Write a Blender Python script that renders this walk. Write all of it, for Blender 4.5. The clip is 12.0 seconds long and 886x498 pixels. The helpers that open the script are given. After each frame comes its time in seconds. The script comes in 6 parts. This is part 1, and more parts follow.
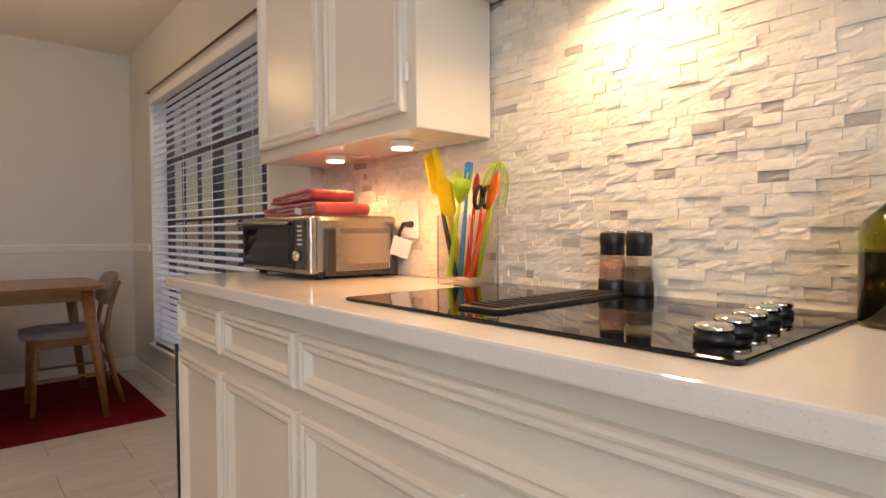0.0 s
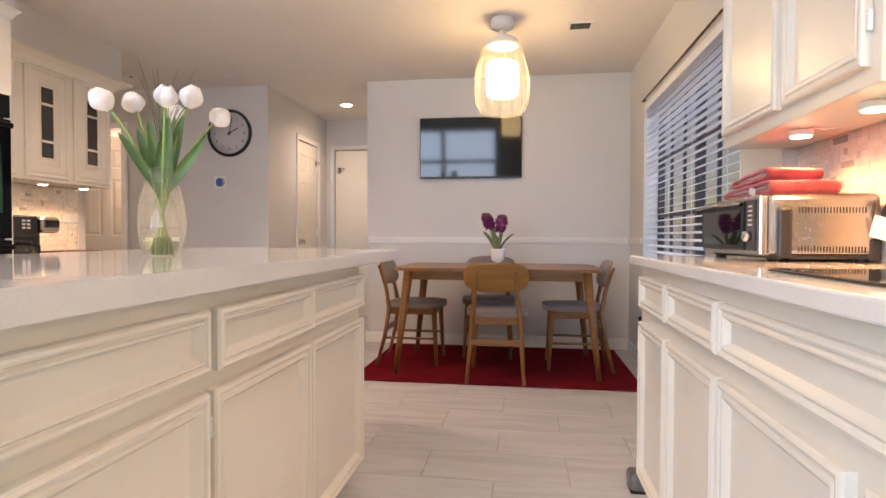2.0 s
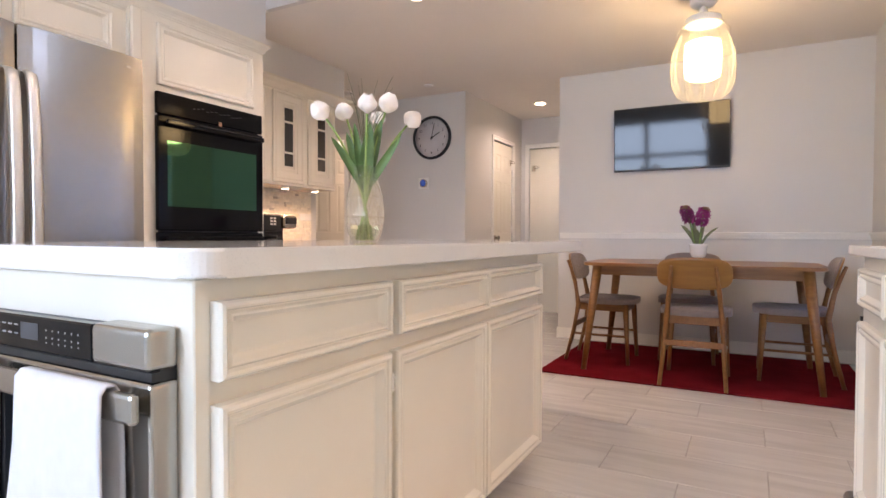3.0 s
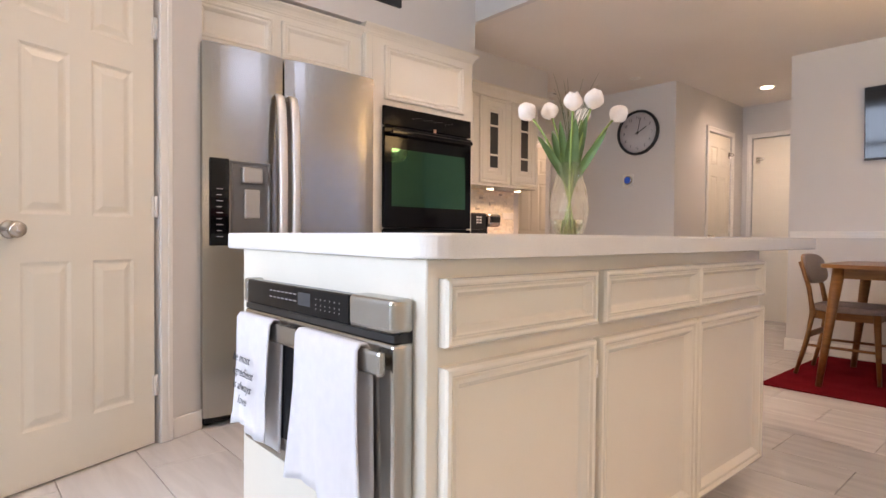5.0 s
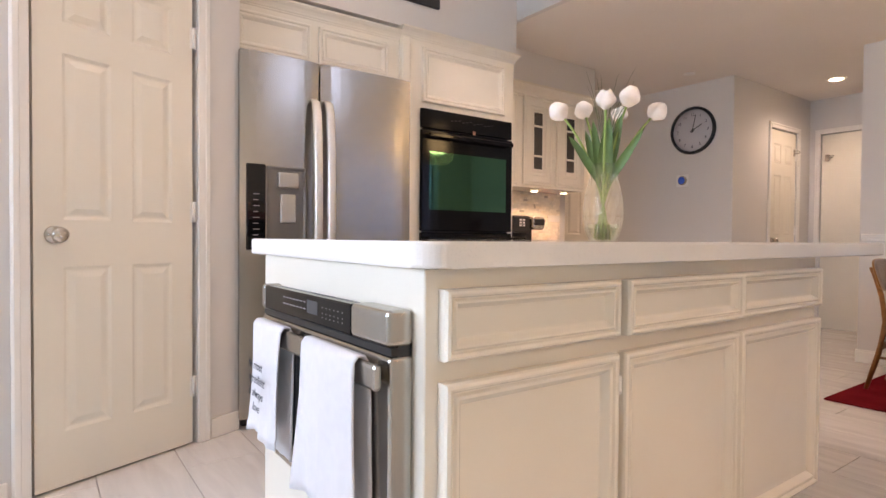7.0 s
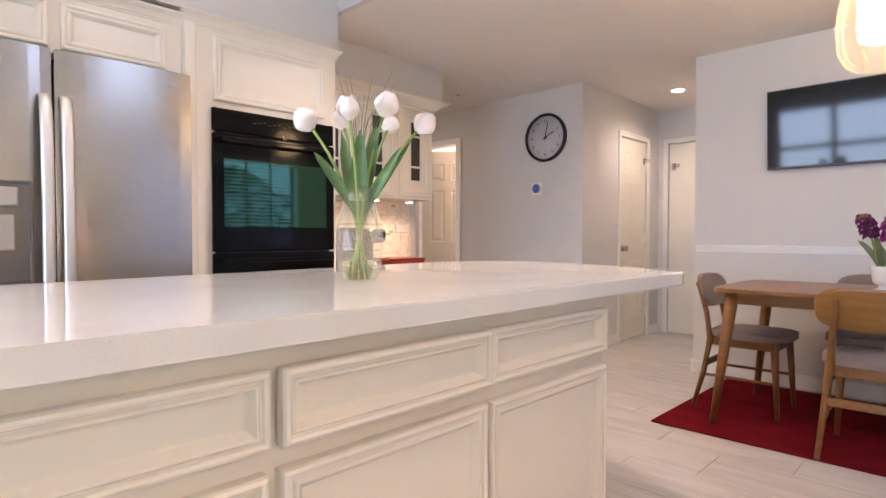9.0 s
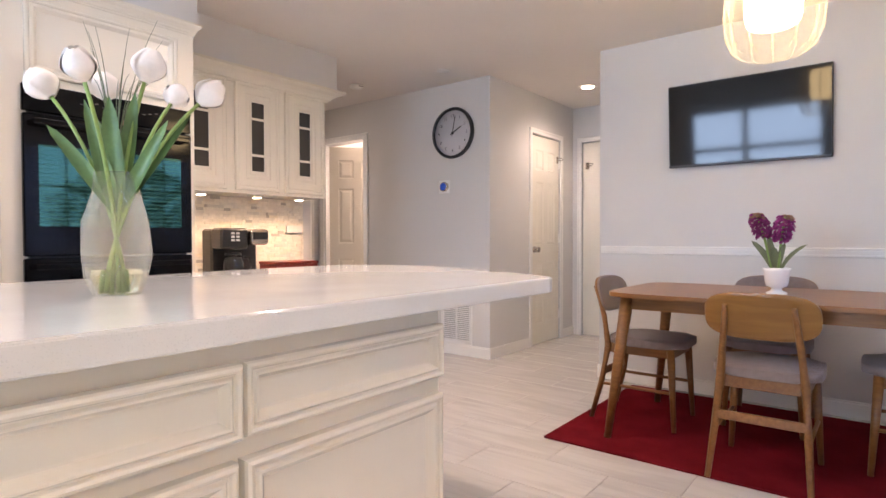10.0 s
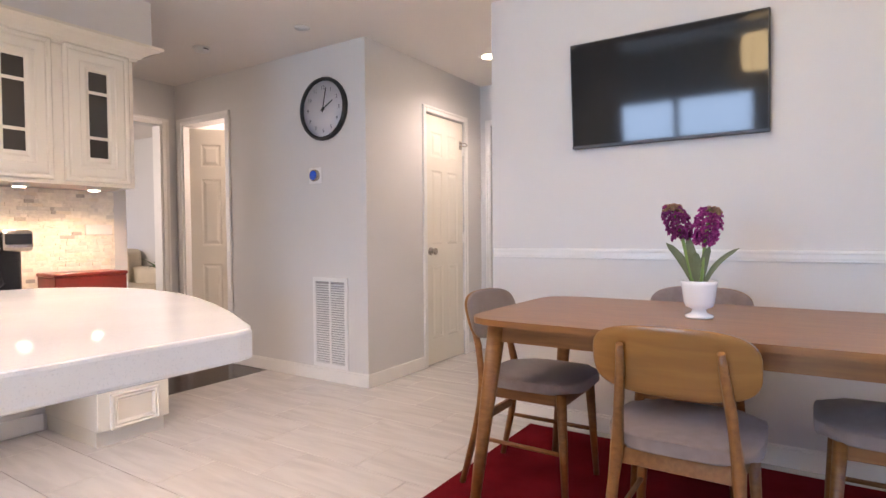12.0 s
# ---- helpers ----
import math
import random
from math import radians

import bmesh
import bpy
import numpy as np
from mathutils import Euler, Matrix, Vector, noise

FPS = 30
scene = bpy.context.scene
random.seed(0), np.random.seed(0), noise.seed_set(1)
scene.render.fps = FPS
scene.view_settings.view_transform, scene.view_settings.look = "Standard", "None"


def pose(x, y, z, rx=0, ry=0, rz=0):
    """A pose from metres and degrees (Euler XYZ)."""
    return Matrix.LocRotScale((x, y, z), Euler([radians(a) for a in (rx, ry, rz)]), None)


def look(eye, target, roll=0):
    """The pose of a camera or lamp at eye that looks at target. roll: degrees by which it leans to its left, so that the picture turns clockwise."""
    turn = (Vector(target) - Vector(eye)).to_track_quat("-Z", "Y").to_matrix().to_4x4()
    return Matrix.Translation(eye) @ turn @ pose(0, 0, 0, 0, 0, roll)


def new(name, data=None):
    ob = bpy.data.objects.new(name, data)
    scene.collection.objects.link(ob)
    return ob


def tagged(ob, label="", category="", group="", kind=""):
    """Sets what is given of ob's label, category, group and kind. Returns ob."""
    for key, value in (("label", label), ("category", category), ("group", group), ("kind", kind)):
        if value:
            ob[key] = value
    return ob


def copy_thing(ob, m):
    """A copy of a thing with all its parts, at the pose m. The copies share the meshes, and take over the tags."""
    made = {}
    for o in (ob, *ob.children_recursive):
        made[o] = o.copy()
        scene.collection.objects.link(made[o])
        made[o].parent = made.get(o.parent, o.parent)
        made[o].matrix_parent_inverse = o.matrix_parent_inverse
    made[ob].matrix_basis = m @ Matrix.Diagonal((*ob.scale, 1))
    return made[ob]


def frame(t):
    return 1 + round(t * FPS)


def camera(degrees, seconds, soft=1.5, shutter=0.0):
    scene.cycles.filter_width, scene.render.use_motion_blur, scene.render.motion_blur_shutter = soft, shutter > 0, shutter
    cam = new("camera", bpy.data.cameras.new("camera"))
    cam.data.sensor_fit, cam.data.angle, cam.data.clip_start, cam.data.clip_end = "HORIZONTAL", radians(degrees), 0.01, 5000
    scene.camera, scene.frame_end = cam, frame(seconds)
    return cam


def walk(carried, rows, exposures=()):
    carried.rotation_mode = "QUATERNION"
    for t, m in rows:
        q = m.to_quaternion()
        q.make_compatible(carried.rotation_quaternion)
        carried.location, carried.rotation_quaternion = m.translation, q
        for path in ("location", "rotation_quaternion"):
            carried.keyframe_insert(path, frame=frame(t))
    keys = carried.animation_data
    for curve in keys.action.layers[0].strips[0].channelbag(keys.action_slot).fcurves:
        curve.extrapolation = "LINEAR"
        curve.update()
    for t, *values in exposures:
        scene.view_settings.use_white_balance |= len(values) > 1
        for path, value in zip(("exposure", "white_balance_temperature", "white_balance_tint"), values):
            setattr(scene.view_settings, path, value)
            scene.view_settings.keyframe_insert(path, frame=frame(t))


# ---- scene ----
cam = camera(76.6, 12.0)
PATH = [
    (0, (0.254, 0.590, 1.049), (-1.262, 1.893, 0.991), -0.3),
    (0.5, (0.321, 0.599, 1.044), (-1.423, 1.578, 0.997), -0.3),
    (1, (0.396, 0.621, 1.029), (-1.527, 1.171, 0.985), 0.0),
    (1.5, (0.439, 0.636, 1.012), (-1.555, 0.780, 0.965), -0.0),
    (2, (0.461, 0.696, 0.981), (-1.518, 0.409, 0.937), 0.2),
    (2.5, (0.497, 0.761, 0.953), (-1.389, 0.098, 0.906), 0.3),
    (3, (0.510, 0.802, 0.936), (-1.246, -0.153, 0.892), 0.2),
    (3.5, (0.553, 0.822, 0.926), (-1.089, -0.319, 0.878), 0.4),
    (5.5, (0.593, 0.851, 0.909), (-0.650, -0.715, 0.865), 0.4),
    (6, (0.577, 0.864, 0.917), (-0.613, -0.742, 0.871), 0.4),
    (6.5, (0.535, 0.868, 0.915), (-0.627, -0.759, 0.875), 0.5),
    (8.5, (0.088, 0.847, 1.017), (-1.245, -0.644, 0.975), 0.1),
    (9, (-0.155, 0.887, 1.046), (-1.585, -0.511, 1.000), -0.0),
    (9.5, (-0.367, 0.925, 1.032), (-1.854, -0.412, 0.988), -0.2),
    (10, (-0.622, 0.920, 1.044), (-2.190, -0.322, 1.002), -0.1),
    (10.5, (-0.871, 0.928, 1.041), (-2.497, -0.235, 1.000), -0.2),
    (11, (-1.143, 0.913, 1.045), (-2.804, -0.200, 1.004), -0.2),
    (11.5, (-1.4070, 0.8720, 1.0700), (-3.0800, -0.2230, 1.0160), -0.4),
    (12, (-1.6640, 0.8200, 1.0630), (-3.3370, -0.2750, 1.0090), -0.5),
]
walk(cam, [(t, look(eye, target, roll)) for t, eye, target, roll in PATH], exposures=[(0, -1.02, 9150, 28), (1, -0.64, 8350, 30), (2, -0.20, 7800, 26), (3.5, -0.16, 7450, 26), (5.5, -0.34, 8100, 28), (6.5, -0.34, 8100, 28), (8.5, -0.08, 7350, 27), (10, 0.09, 6950, 24), (12, 0.22, 6700, 23)])

# ---------- light ----------
world = bpy.data.worlds.new("world")
scene.world = world
world.use_nodes = True
wn = world.node_tree.nodes
sky = wn.new("ShaderNodeTexSky")
sky.sky_type, sky.sun_disc = "NISHITA", False
sky.sun_elevation, sky.sun_rotation = radians(8), radians(200)
world.node_tree.links.new(sky.outputs[0], wn["Background"].inputs[0])
wn["Background"].inputs[1].default_value = 0.12


def lamp(name, kind, m, power, colour, size=0.1, size_y=None, spot=None, blend=0.6):
    d = bpy.data.lights.new(name, kind)
    d.energy, d.color = power, colour
    if kind == "AREA":
        d.shape, d.size, d.size_y = "RECTANGLE", size, size_y or size
    else:
        d.shadow_soft_size = size
    if spot:
        d.spot_size, d.spot_blend = radians(spot), blend
    ob = new(name, d)
    ob.matrix_world = m
    return ob


COOL, NEUTRAL = (0.80, 0.86, 1.0), (1.0, 0.82, 0.68)
lamp("pendant_light", "POINT", pose(-3.26, 0.545, 2.01), 0.8, (1.0, 0.82, 0.60), 0.07)
lamp("hall_downlight_or_fill", "SPOT", pose(-5.46, -1.23, 2.37), 36, (1.0, 0.86, 0.74), 0.05, spot=150, blend=0.8)
# Added fill spots: four assumed kitchen ceiling lights, out of view, to brighten the room.
for lx, ly, power in ((0.4, 0.2, 27), (-0.9, -0.9, 38), (0.9, -0.6, 38), (-0.9, 0.75, 25)):
    lamp("kitchen_fill_spot", "SPOT", pose(lx, ly, 2.96), power, NEUTRAL, 0.06, spot=150, blend=0.9)
# Added fill spot out of view, brightening the hall floor and clock wall.
lamp("hall_downlight_or_fill", "SPOT", pose(-2.45, -1.0, 2.385), 98, (1.0, 0.86, 0.74), 0.05, spot=160, blend=0.9)
for lx in (-1.31, -0.96):
    lamp("undercabinet_light", "SPOT", pose(lx, 1.49, 1.266), 19, (1.0, 0.52, 0.23), 0.03, spot=160, blend=0.8)
for lx in (-2.45, -2.85, -3.2):
    lamp("undercabinet_light", "SPOT", pose(lx, -2.47, 1.308), 13, (1.0, 0.70, 0.42), 0.03, spot=150, blend=0.8)
lamp("hood_light", "SPOT", pose(-0.36, 1.50, 1.61), 34, (1.0, 0.80, 0.52), 0.05, spot=160, blend=0.8)
lamp("window_daylight", "AREA", look((-3.05, 3.1, 3.7), (-3.05, 1.4, 1.1)), 185, (0.52, 0.72, 1.0), 3.2, 1.8)
lamp("east_daylight", "AREA", look((2.95, -0.98, 1.57), (0.0, -0.98, 1.15)), 215, (0.48, 0.73, 1.0), 2.2, 1.35)
lamp("living_daylight", "AREA", look((-2.42, -6.2, 1.5), (-5, -6.2, 1.2)), 60, (1.0, 0.95, 0.88), 2.6, 1.6)
# Invented fill lamp so that the room beyond the open door isn't dark.
lamp("side_room_fill", "POINT", pose(-5.3, -3.3, 1.75), 42, NEUTRAL, 0.1)

# ---------- materials ----------


def mat(name, colour, rough=0.5, metal=0.0, vary=0.06, scale=6.0, bump=0.05, fine=120.0, coat=0.0, stretch=None,
        transmission=0.0, emit=0.0, random_by_object=0.0, sheen=0.0, spec=0.5):
    m = bpy.data.materials.new(name)
    m.use_nodes = True
    n, l = m.node_tree.nodes, m.node_tree.links
    b = n["Principled BSDF"]
    b.inputs["Roughness"].default_value = rough
    b.inputs["Metallic"].default_value = metal
    b.inputs["Coat Weight"].default_value = coat
    b.inputs["Transmission Weight"].default_value = transmission
    b.inputs["Sheen Weight"].default_value = sheen
    b.inputs["Specular IOR Level"].default_value = spec
    base = (*colour, 1)
    b.inputs["Base Color"].default_value = base
    if emit:
        b.inputs["Emission Color"].default_value = base
        b.inputs["Emission Strength"].default_value = emit
    if vary or bump:
        tc = n.new("ShaderNodeTexCoord")
        mp = n.new("ShaderNodeMapping")
        l.new(tc.outputs["Object"], mp.inputs[0])
        if stretch:
            mp.inputs["Scale"].default_value = stretch
        n1, n2 = n.new("ShaderNodeTexNoise"), n.new("ShaderNodeTexNoise")
        n1.inputs["Scale"].default_value, n1.inputs["Detail"].default_value = scale, 4
        n2.inputs["Scale"].default_value, n2.inputs["Detail"].default_value = fine, 3
        l.new(mp.outputs[0], n1.inputs[0])
        l.new(mp.outputs[0], n2.inputs[0])
        add = n.new("ShaderNodeMath")
        add.operation = "MULTIPLY_ADD"
        add.inputs[1].default_value = 0.35
        l.new(n2.outputs[0], add.inputs[0])
        l.new(n1.outputs[0], add.inputs[2])
        ramp = n.new("ShaderNodeMapRange")
        ramp.inputs[1].default_value, ramp.inputs[2].default_value = 0.4, 0.95
        ramp.inputs[3].default_value, ramp.inputs[4].default_value = 1 - vary, 1 + vary
        l.new(add.outputs[0], ramp.inputs[0])
        val = ramp.outputs[0]
        if random_by_object:
            oi = n.new("ShaderNodeObjectInfo")
            r2 = n.new("ShaderNodeMapRange")
            r2.inputs[3].default_value, r2.inputs[4].default_value = 1 - random_by_object, 1 + random_by_object
            l.new(oi.outputs["Random"], r2.inputs[0])
            mul = n.new("ShaderNodeMath")
            mul.operation = "MULTIPLY"
            l.new(val, mul.inputs[0])
            l.new(r2.outputs[0], mul.inputs[1])
            val = mul.outputs[0]
        mix = n.new("ShaderNodeVectorMath")
        mix.operation = "SCALE"
        mix.inputs[0].default_value = colour
        l.new(val, mix.inputs["Scale"])
        l.new(mix.outputs[0], b.inputs["Base Color"])
        if bump:
            bp = n.new("ShaderNodeBump")
            bp.inputs["Strength"].default_value, bp.inputs["Distance"].default_value = bump, 0.004
            l.new(n2.outputs[0], bp.inputs["Height"])
            l.new(bp.outputs[0], b.inputs["Normal"])
    return m


def glass(name, colour=(1, 1, 1), rough=0.0, ior=1.45):
    m = mat(name, colour, rough, vary=0, bump=0, transmission=1.0)
    m.node_tree.nodes["Principled BSDF"].inputs["IOR"].default_value = ior
    return m


M_WALL = mat("wall_paint", (0.66, 0.645, 0.625), 0.7, vary=0.02, scale=2, bump=0.12, fine=260)
M_CEIL = mat("ceiling_paint", (0.78, 0.74, 0.70), 0.85, vary=0.02, scale=2, bump=0.25, fine=180)
M_WHITE = mat("cabinet_paint", (0.79, 0.742, 0.645), 0.26, vary=0.02, scale=5, bump=0.012, fine=140)
M_DOOR = mat("door_paint", (0.80, 0.755, 0.655), 0.35, vary=0.015, scale=3, bump=0.03, fine=60)
M_TRIM = mat("trim_paint", (0.82, 0.80, 0.76), 0.35, vary=0.015, bump=0.02)
M_GROUT = mat("grout", (0.40, 0.37, 0.34), 0.9, vary=0.1, scale=20, bump=0.2)
M_MORTAR = mat("pale_mortar", (0.62, 0.59, 0.54), 0.9, vary=0.1, scale=20, bump=0.2)
M_DARKFLOOR = mat("dark_wood", (0.036, 0.017, 0.011), 0.14, vary=0.35, scale=3, stretch=(1, 12, 1), bump=0.02, spec=0.2)
M_RUG = mat("rug_red", (0.165, 0.013, 0.018), 1.0, vary=0.25, scale=5, bump=0.6, fine=420, spec=0.0)
M_HANDLE = mat("bright_steel", (0.78, 0.76, 0.73), 0.42, 1.0, vary=0.02, bump=0)
M_SATIN = mat("satin_steel", (0.50, 0.475, 0.44), 0.5, 1.0, vary=0.03, bump=0)
M_STEEL = mat("brushed_steel", (0.46, 0.435, 0.40), 0.26, 1.0, vary=0.02, scale=3, stretch=(60, 60, 1.2), bump=0.008, fine=60)
M_CHROME = mat("chrome", (0.75, 0.73, 0.7), 0.12, 1.0, vary=0, bump=0)
M_NICKEL = mat("satin_nickel", (0.55, 0.5, 0.44), 0.25, 1.0, vary=0.03, bump=0)
M_BLACKGLASS = mat("black_glass", (0.006, 0.006, 0.007), 0.03, vary=0, bump=0, spec=0.4)
M_OVENBLACK = mat("black_enamel_glass", (0.004, 0.004, 0.005), 0.08, vary=0, bump=0, spec=0.18)
M_PANEL = mat("panel_glass", (0.008, 0.008, 0.009), 0.16, vary=0, bump=0, spec=0.16)
M_SCREEN = mat("tv_screen", (0.012, 0.011, 0.011), 0.06, vary=0, bump=0, spec=0.30)
M_OVENGLASS = mat("coated_oven_glass", (0.055, 0.15, 0.10), 0.04, 1.0, vary=0, bump=0)
M_BLACK = mat("black_plastic", (0.015, 0.015, 0.016), 0.4, vary=0.1, bump=0.03)
M_DARKGREY = mat("dark_grey_plastic", (0.05, 0.05, 0.055), 0.45, vary=0.08, bump=0.03)
M_FABRIC = mat("grey_fabric", (0.27, 0.215, 0.20), 0.95, vary=0.12, scale=30, bump=0.6, fine=600, sheen=0.3, spec=0.15)
M_PLASTICWHITE = mat("white_plastic", (0.8, 0.79, 0.77), 0.4, vary=0, bump=0)
M_BLIND = mat("blind_slat", (0.80, 0.80, 0.82), 0.45, vary=0.02, bump=0.02)
M_WINFRAME = mat("window_bronze", (0.05, 0.045, 0.045), 0.5, vary=0.1, bump=0.02)
M_GLASS = glass("clear_glass")
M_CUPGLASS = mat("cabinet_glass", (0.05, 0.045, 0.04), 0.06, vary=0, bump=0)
M_TOWEL = mat("towel_cotton", (0.70, 0.69, 0.71), 0.95, vary=0.04, scale=40, bump=0.5, fine=500, sheen=0.3, spec=0.1)
M_INK = mat("ink", (0.03, 0.035, 0.05), 0.8, vary=0, bump=0)
M_REDTOWEL = mat("red_towel", (0.56, 0.10, 0.095), 0.95, vary=0.3, scale=25, bump=0.8, fine=350, sheen=0.3, spec=0.1)
M_PINKTOWEL = mat("pale_towel_lining", (0.62, 0.36, 0.34), 0.95, vary=0.15, scale=25, bump=0.8, fine=350, sheen=0.3, spec=0.1)
M_PETAL = mat("tulip_petal", (0.86, 0.80, 0.74), 0.6, vary=0.05, scale=30, bump=0.1)
M_LEAF = mat("leaf_green", (0.085, 0.17, 0.052), 0.45, vary=0.3, scale=14, bump=0.1)
M_OLIVE = mat("olive_leaf", (0.15, 0.17, 0.085), 0.55, vary=0.2, scale=14, bump=0.1)
M_STEM = mat("stem_green", (0.24, 0.36, 0.10), 0.5, vary=0.2, bump=0)
M_GRASS = mat("grass_blade", (0.10, 0.13, 0.06), 0.5, vary=0.2, bump=0)
M_PURPLE = mat("purple_bloom", (0.33, 0.036, 0.20), 0.7, vary=0.5, scale=60, bump=0.3, random_by_object=0.2)
M_YELLOWBUD = mat("yellow_bud", (0.36, 0.20, 0.13), 0.7, vary=0.3, scale=50, bump=0.2)
M_CERAMIC = mat("white_ceramic", (0.85, 0.83, 0.8), 0.25, vary=0, bump=0)
M_SOIL = mat("moss", (0.07, 0.09, 0.03), 0.9, vary=0.4, bump=0.5)
M_REDBOX = mat("red_lacquer", (0.20, 0.025, 0.018), 0.3, vary=0.2, scale=8, bump=0.03)
M_LIGHT = mat("lamp_lens", (1.0, 0.86, 0.62), 0.5, vary=0, bump=0, emit=14)
M_BULB = mat("pendant_diffuser", (1.0, 0.79, 0.42), 0.5, vary=0, bump=0, emit=18)
M_SKYCARD = mat("evening_sky", (0.32, 0.52, 1.0), 1.0, vary=0.12, scale=0.4, bump=0, emit=2.2, spec=0.0)
M_FOLIAGE = mat("far_foliage", (0.035, 0.10, 0.05), 0.9, vary=0.6, scale=5, bump=0.3, emit=0.0)
M_LAWN = mat("lawn", (0.06, 0.10, 0.03), 0.95, vary=0.3, bump=0.4)
M_SOFA = mat("cream_upholstery", (0.62, 0.54, 0.42), 0.9, vary=0.06, bump=0.3, fine=300)
M_COL = {k: mat(k + "_silicone", c, 0.45, vary=0.05, bump=0) for k, c in dict(
    yellow=(0.80, 0.58, 0.02), lime=(0.40, 0.62, 0.03), blue=(0.03, 0.30, 0.62), red=(0.68, 0.04, 0.03),
    orange=(0.82, 0.16, 0.02)).items()}


def wood(name, c1, c2, scale=9.0, rough=0.38, along=(22, 2.2, 22)):
    m = mat(name, c1, rough, vary=0, bump=0, coat=0.08)
    n, l = m.node_tree.nodes, m.node_tree.links
    tc, mp, wv = n.new("ShaderNodeTexCoord"), n.new("ShaderNodeMapping"), n.new("ShaderNodeTexNoise")
    mp.inputs["Scale"].default_value = along
    wv.inputs["Scale"].default_value, wv.inputs["Detail"].default_value = scale / 4, 6
    wv.inputs["Distortion"].default_value = 0.6
    rp = n.new("ShaderNodeValToRGB")
    rp.color_ramp.elements[0].position, rp.color_ramp.elements[1].position = 0.3, 0.72
    rp.color_ramp.elements[0].color, rp.color_ramp.elements[1].color = (*c1, 1), (*c2, 1)
    l.new(tc.outputs["Object"], mp.inputs[0])
    l.new(mp.outputs[0], wv.inputs[0])
    l.new(wv.outputs[0], rp.inputs[0])
    l.new(rp.outputs[0], n["Principled BSDF"].inputs["Base Color"])
    return m


M_WOOD = wood("walnut_stain", (0.20, 0.080, 0.022), (0.30, 0.132, 0.038), rough=0.34)
M_WOODBACK = wood("oak_veneer", (0.255, 0.112, 0.025), (0.335, 0.153, 0.036), 6, 0.3, (2.0, 20, 20))


def streaked(name, c1, c2, stretch, rough, by_object=True, scale=2.2, strength=1.0, speck=0.0):
    """Streaked stone: long soft bands along one axis, with a shift of tone from piece to piece."""
    m = mat(name, c1, rough, vary=0, bump=0)
    n, l = m.node_tree.nodes, m.node_tree.links
    tc, mp, nz, fi = (n.new("ShaderNodeTexCoord"), n.new("ShaderNodeMapping"), n.new("ShaderNodeTexNoise"), n.new("ShaderNodeTexNoise"))
    mp.inputs["Scale"].default_value = stretch
    nz.inputs["Scale"].default_value, nz.inputs["Detail"].default_value, nz.inputs["Distortion"].default_value = scale, 5, 0.8
    fi.inputs["Scale"].default_value, fi.inputs["Detail"].default_value = 380, 2
    src = tc.outputs["Object"]
    if by_object:
        geo, oi, mul, ad = (n.new("ShaderNodeNewGeometry"), n.new("ShaderNodeObjectInfo"), n.new("ShaderNodeMath"), n.new("ShaderNodeVectorMath"))
        mul.operation, ad.operation = "MULTIPLY", "ADD"
        mul.inputs[1].default_value = 37.0
        l.new(oi.outputs["Random"], mul.inputs[0])
        l.new(geo.outputs["Position"], ad.inputs[0])
        l.new(mul.outputs[0], ad.inputs[1])
        src = ad.outputs[0]
    l.new(src, mp.inputs[0])
    l.new(mp.outputs[0], nz.inputs[0])
    l.new(tc.outputs["Object"], fi.inputs[0])
    rp = n.new("ShaderNodeValToRGB")
    rp.color_ramp.elements[0].position, rp.color_ramp.elements[1].position = 0.32, 0.62
    rp.color_ramp.elements[0].color, rp.color_ramp.elements[1].color = (*c1, 1), (*c2, 1)
    l.new(nz.outputs[0], rp.inputs[0])
    out = rp.outputs[0]
    if speck:
        r3, mx = n.new("ShaderNodeMapRange"), n.new("ShaderNodeVectorMath")
        mx.operation = "SCALE"
        r3.inputs[1].default_value, r3.inputs[2].default_value = 0.60, 0.68
        r3.inputs[3].default_value, r3.inputs[4].default_value = 1.0, 1.0 - speck
        l.new(fi.outputs[0], r3.inputs[0])
        l.new(out, mx.inputs[0])
        l.new(r3.outputs[0], mx.inputs["Scale"])
        out = mx.outputs[0]
    l.new(out, n["Principled BSDF"].inputs["Base Color"])
    return m


M_TILE = streaked("floor_porcelain", (0.555, 0.525, 0.497), (0.645, 0.613, 0.582), (6.5, 0.9, 6.5), 0.19)
M_QUARTZ = streaked("quartz", (0.76, 0.74, 0.705), (0.82, 0.80, 0.765), (1, 1, 1), 0.06, by_object=False, scale=3, speck=0.10)


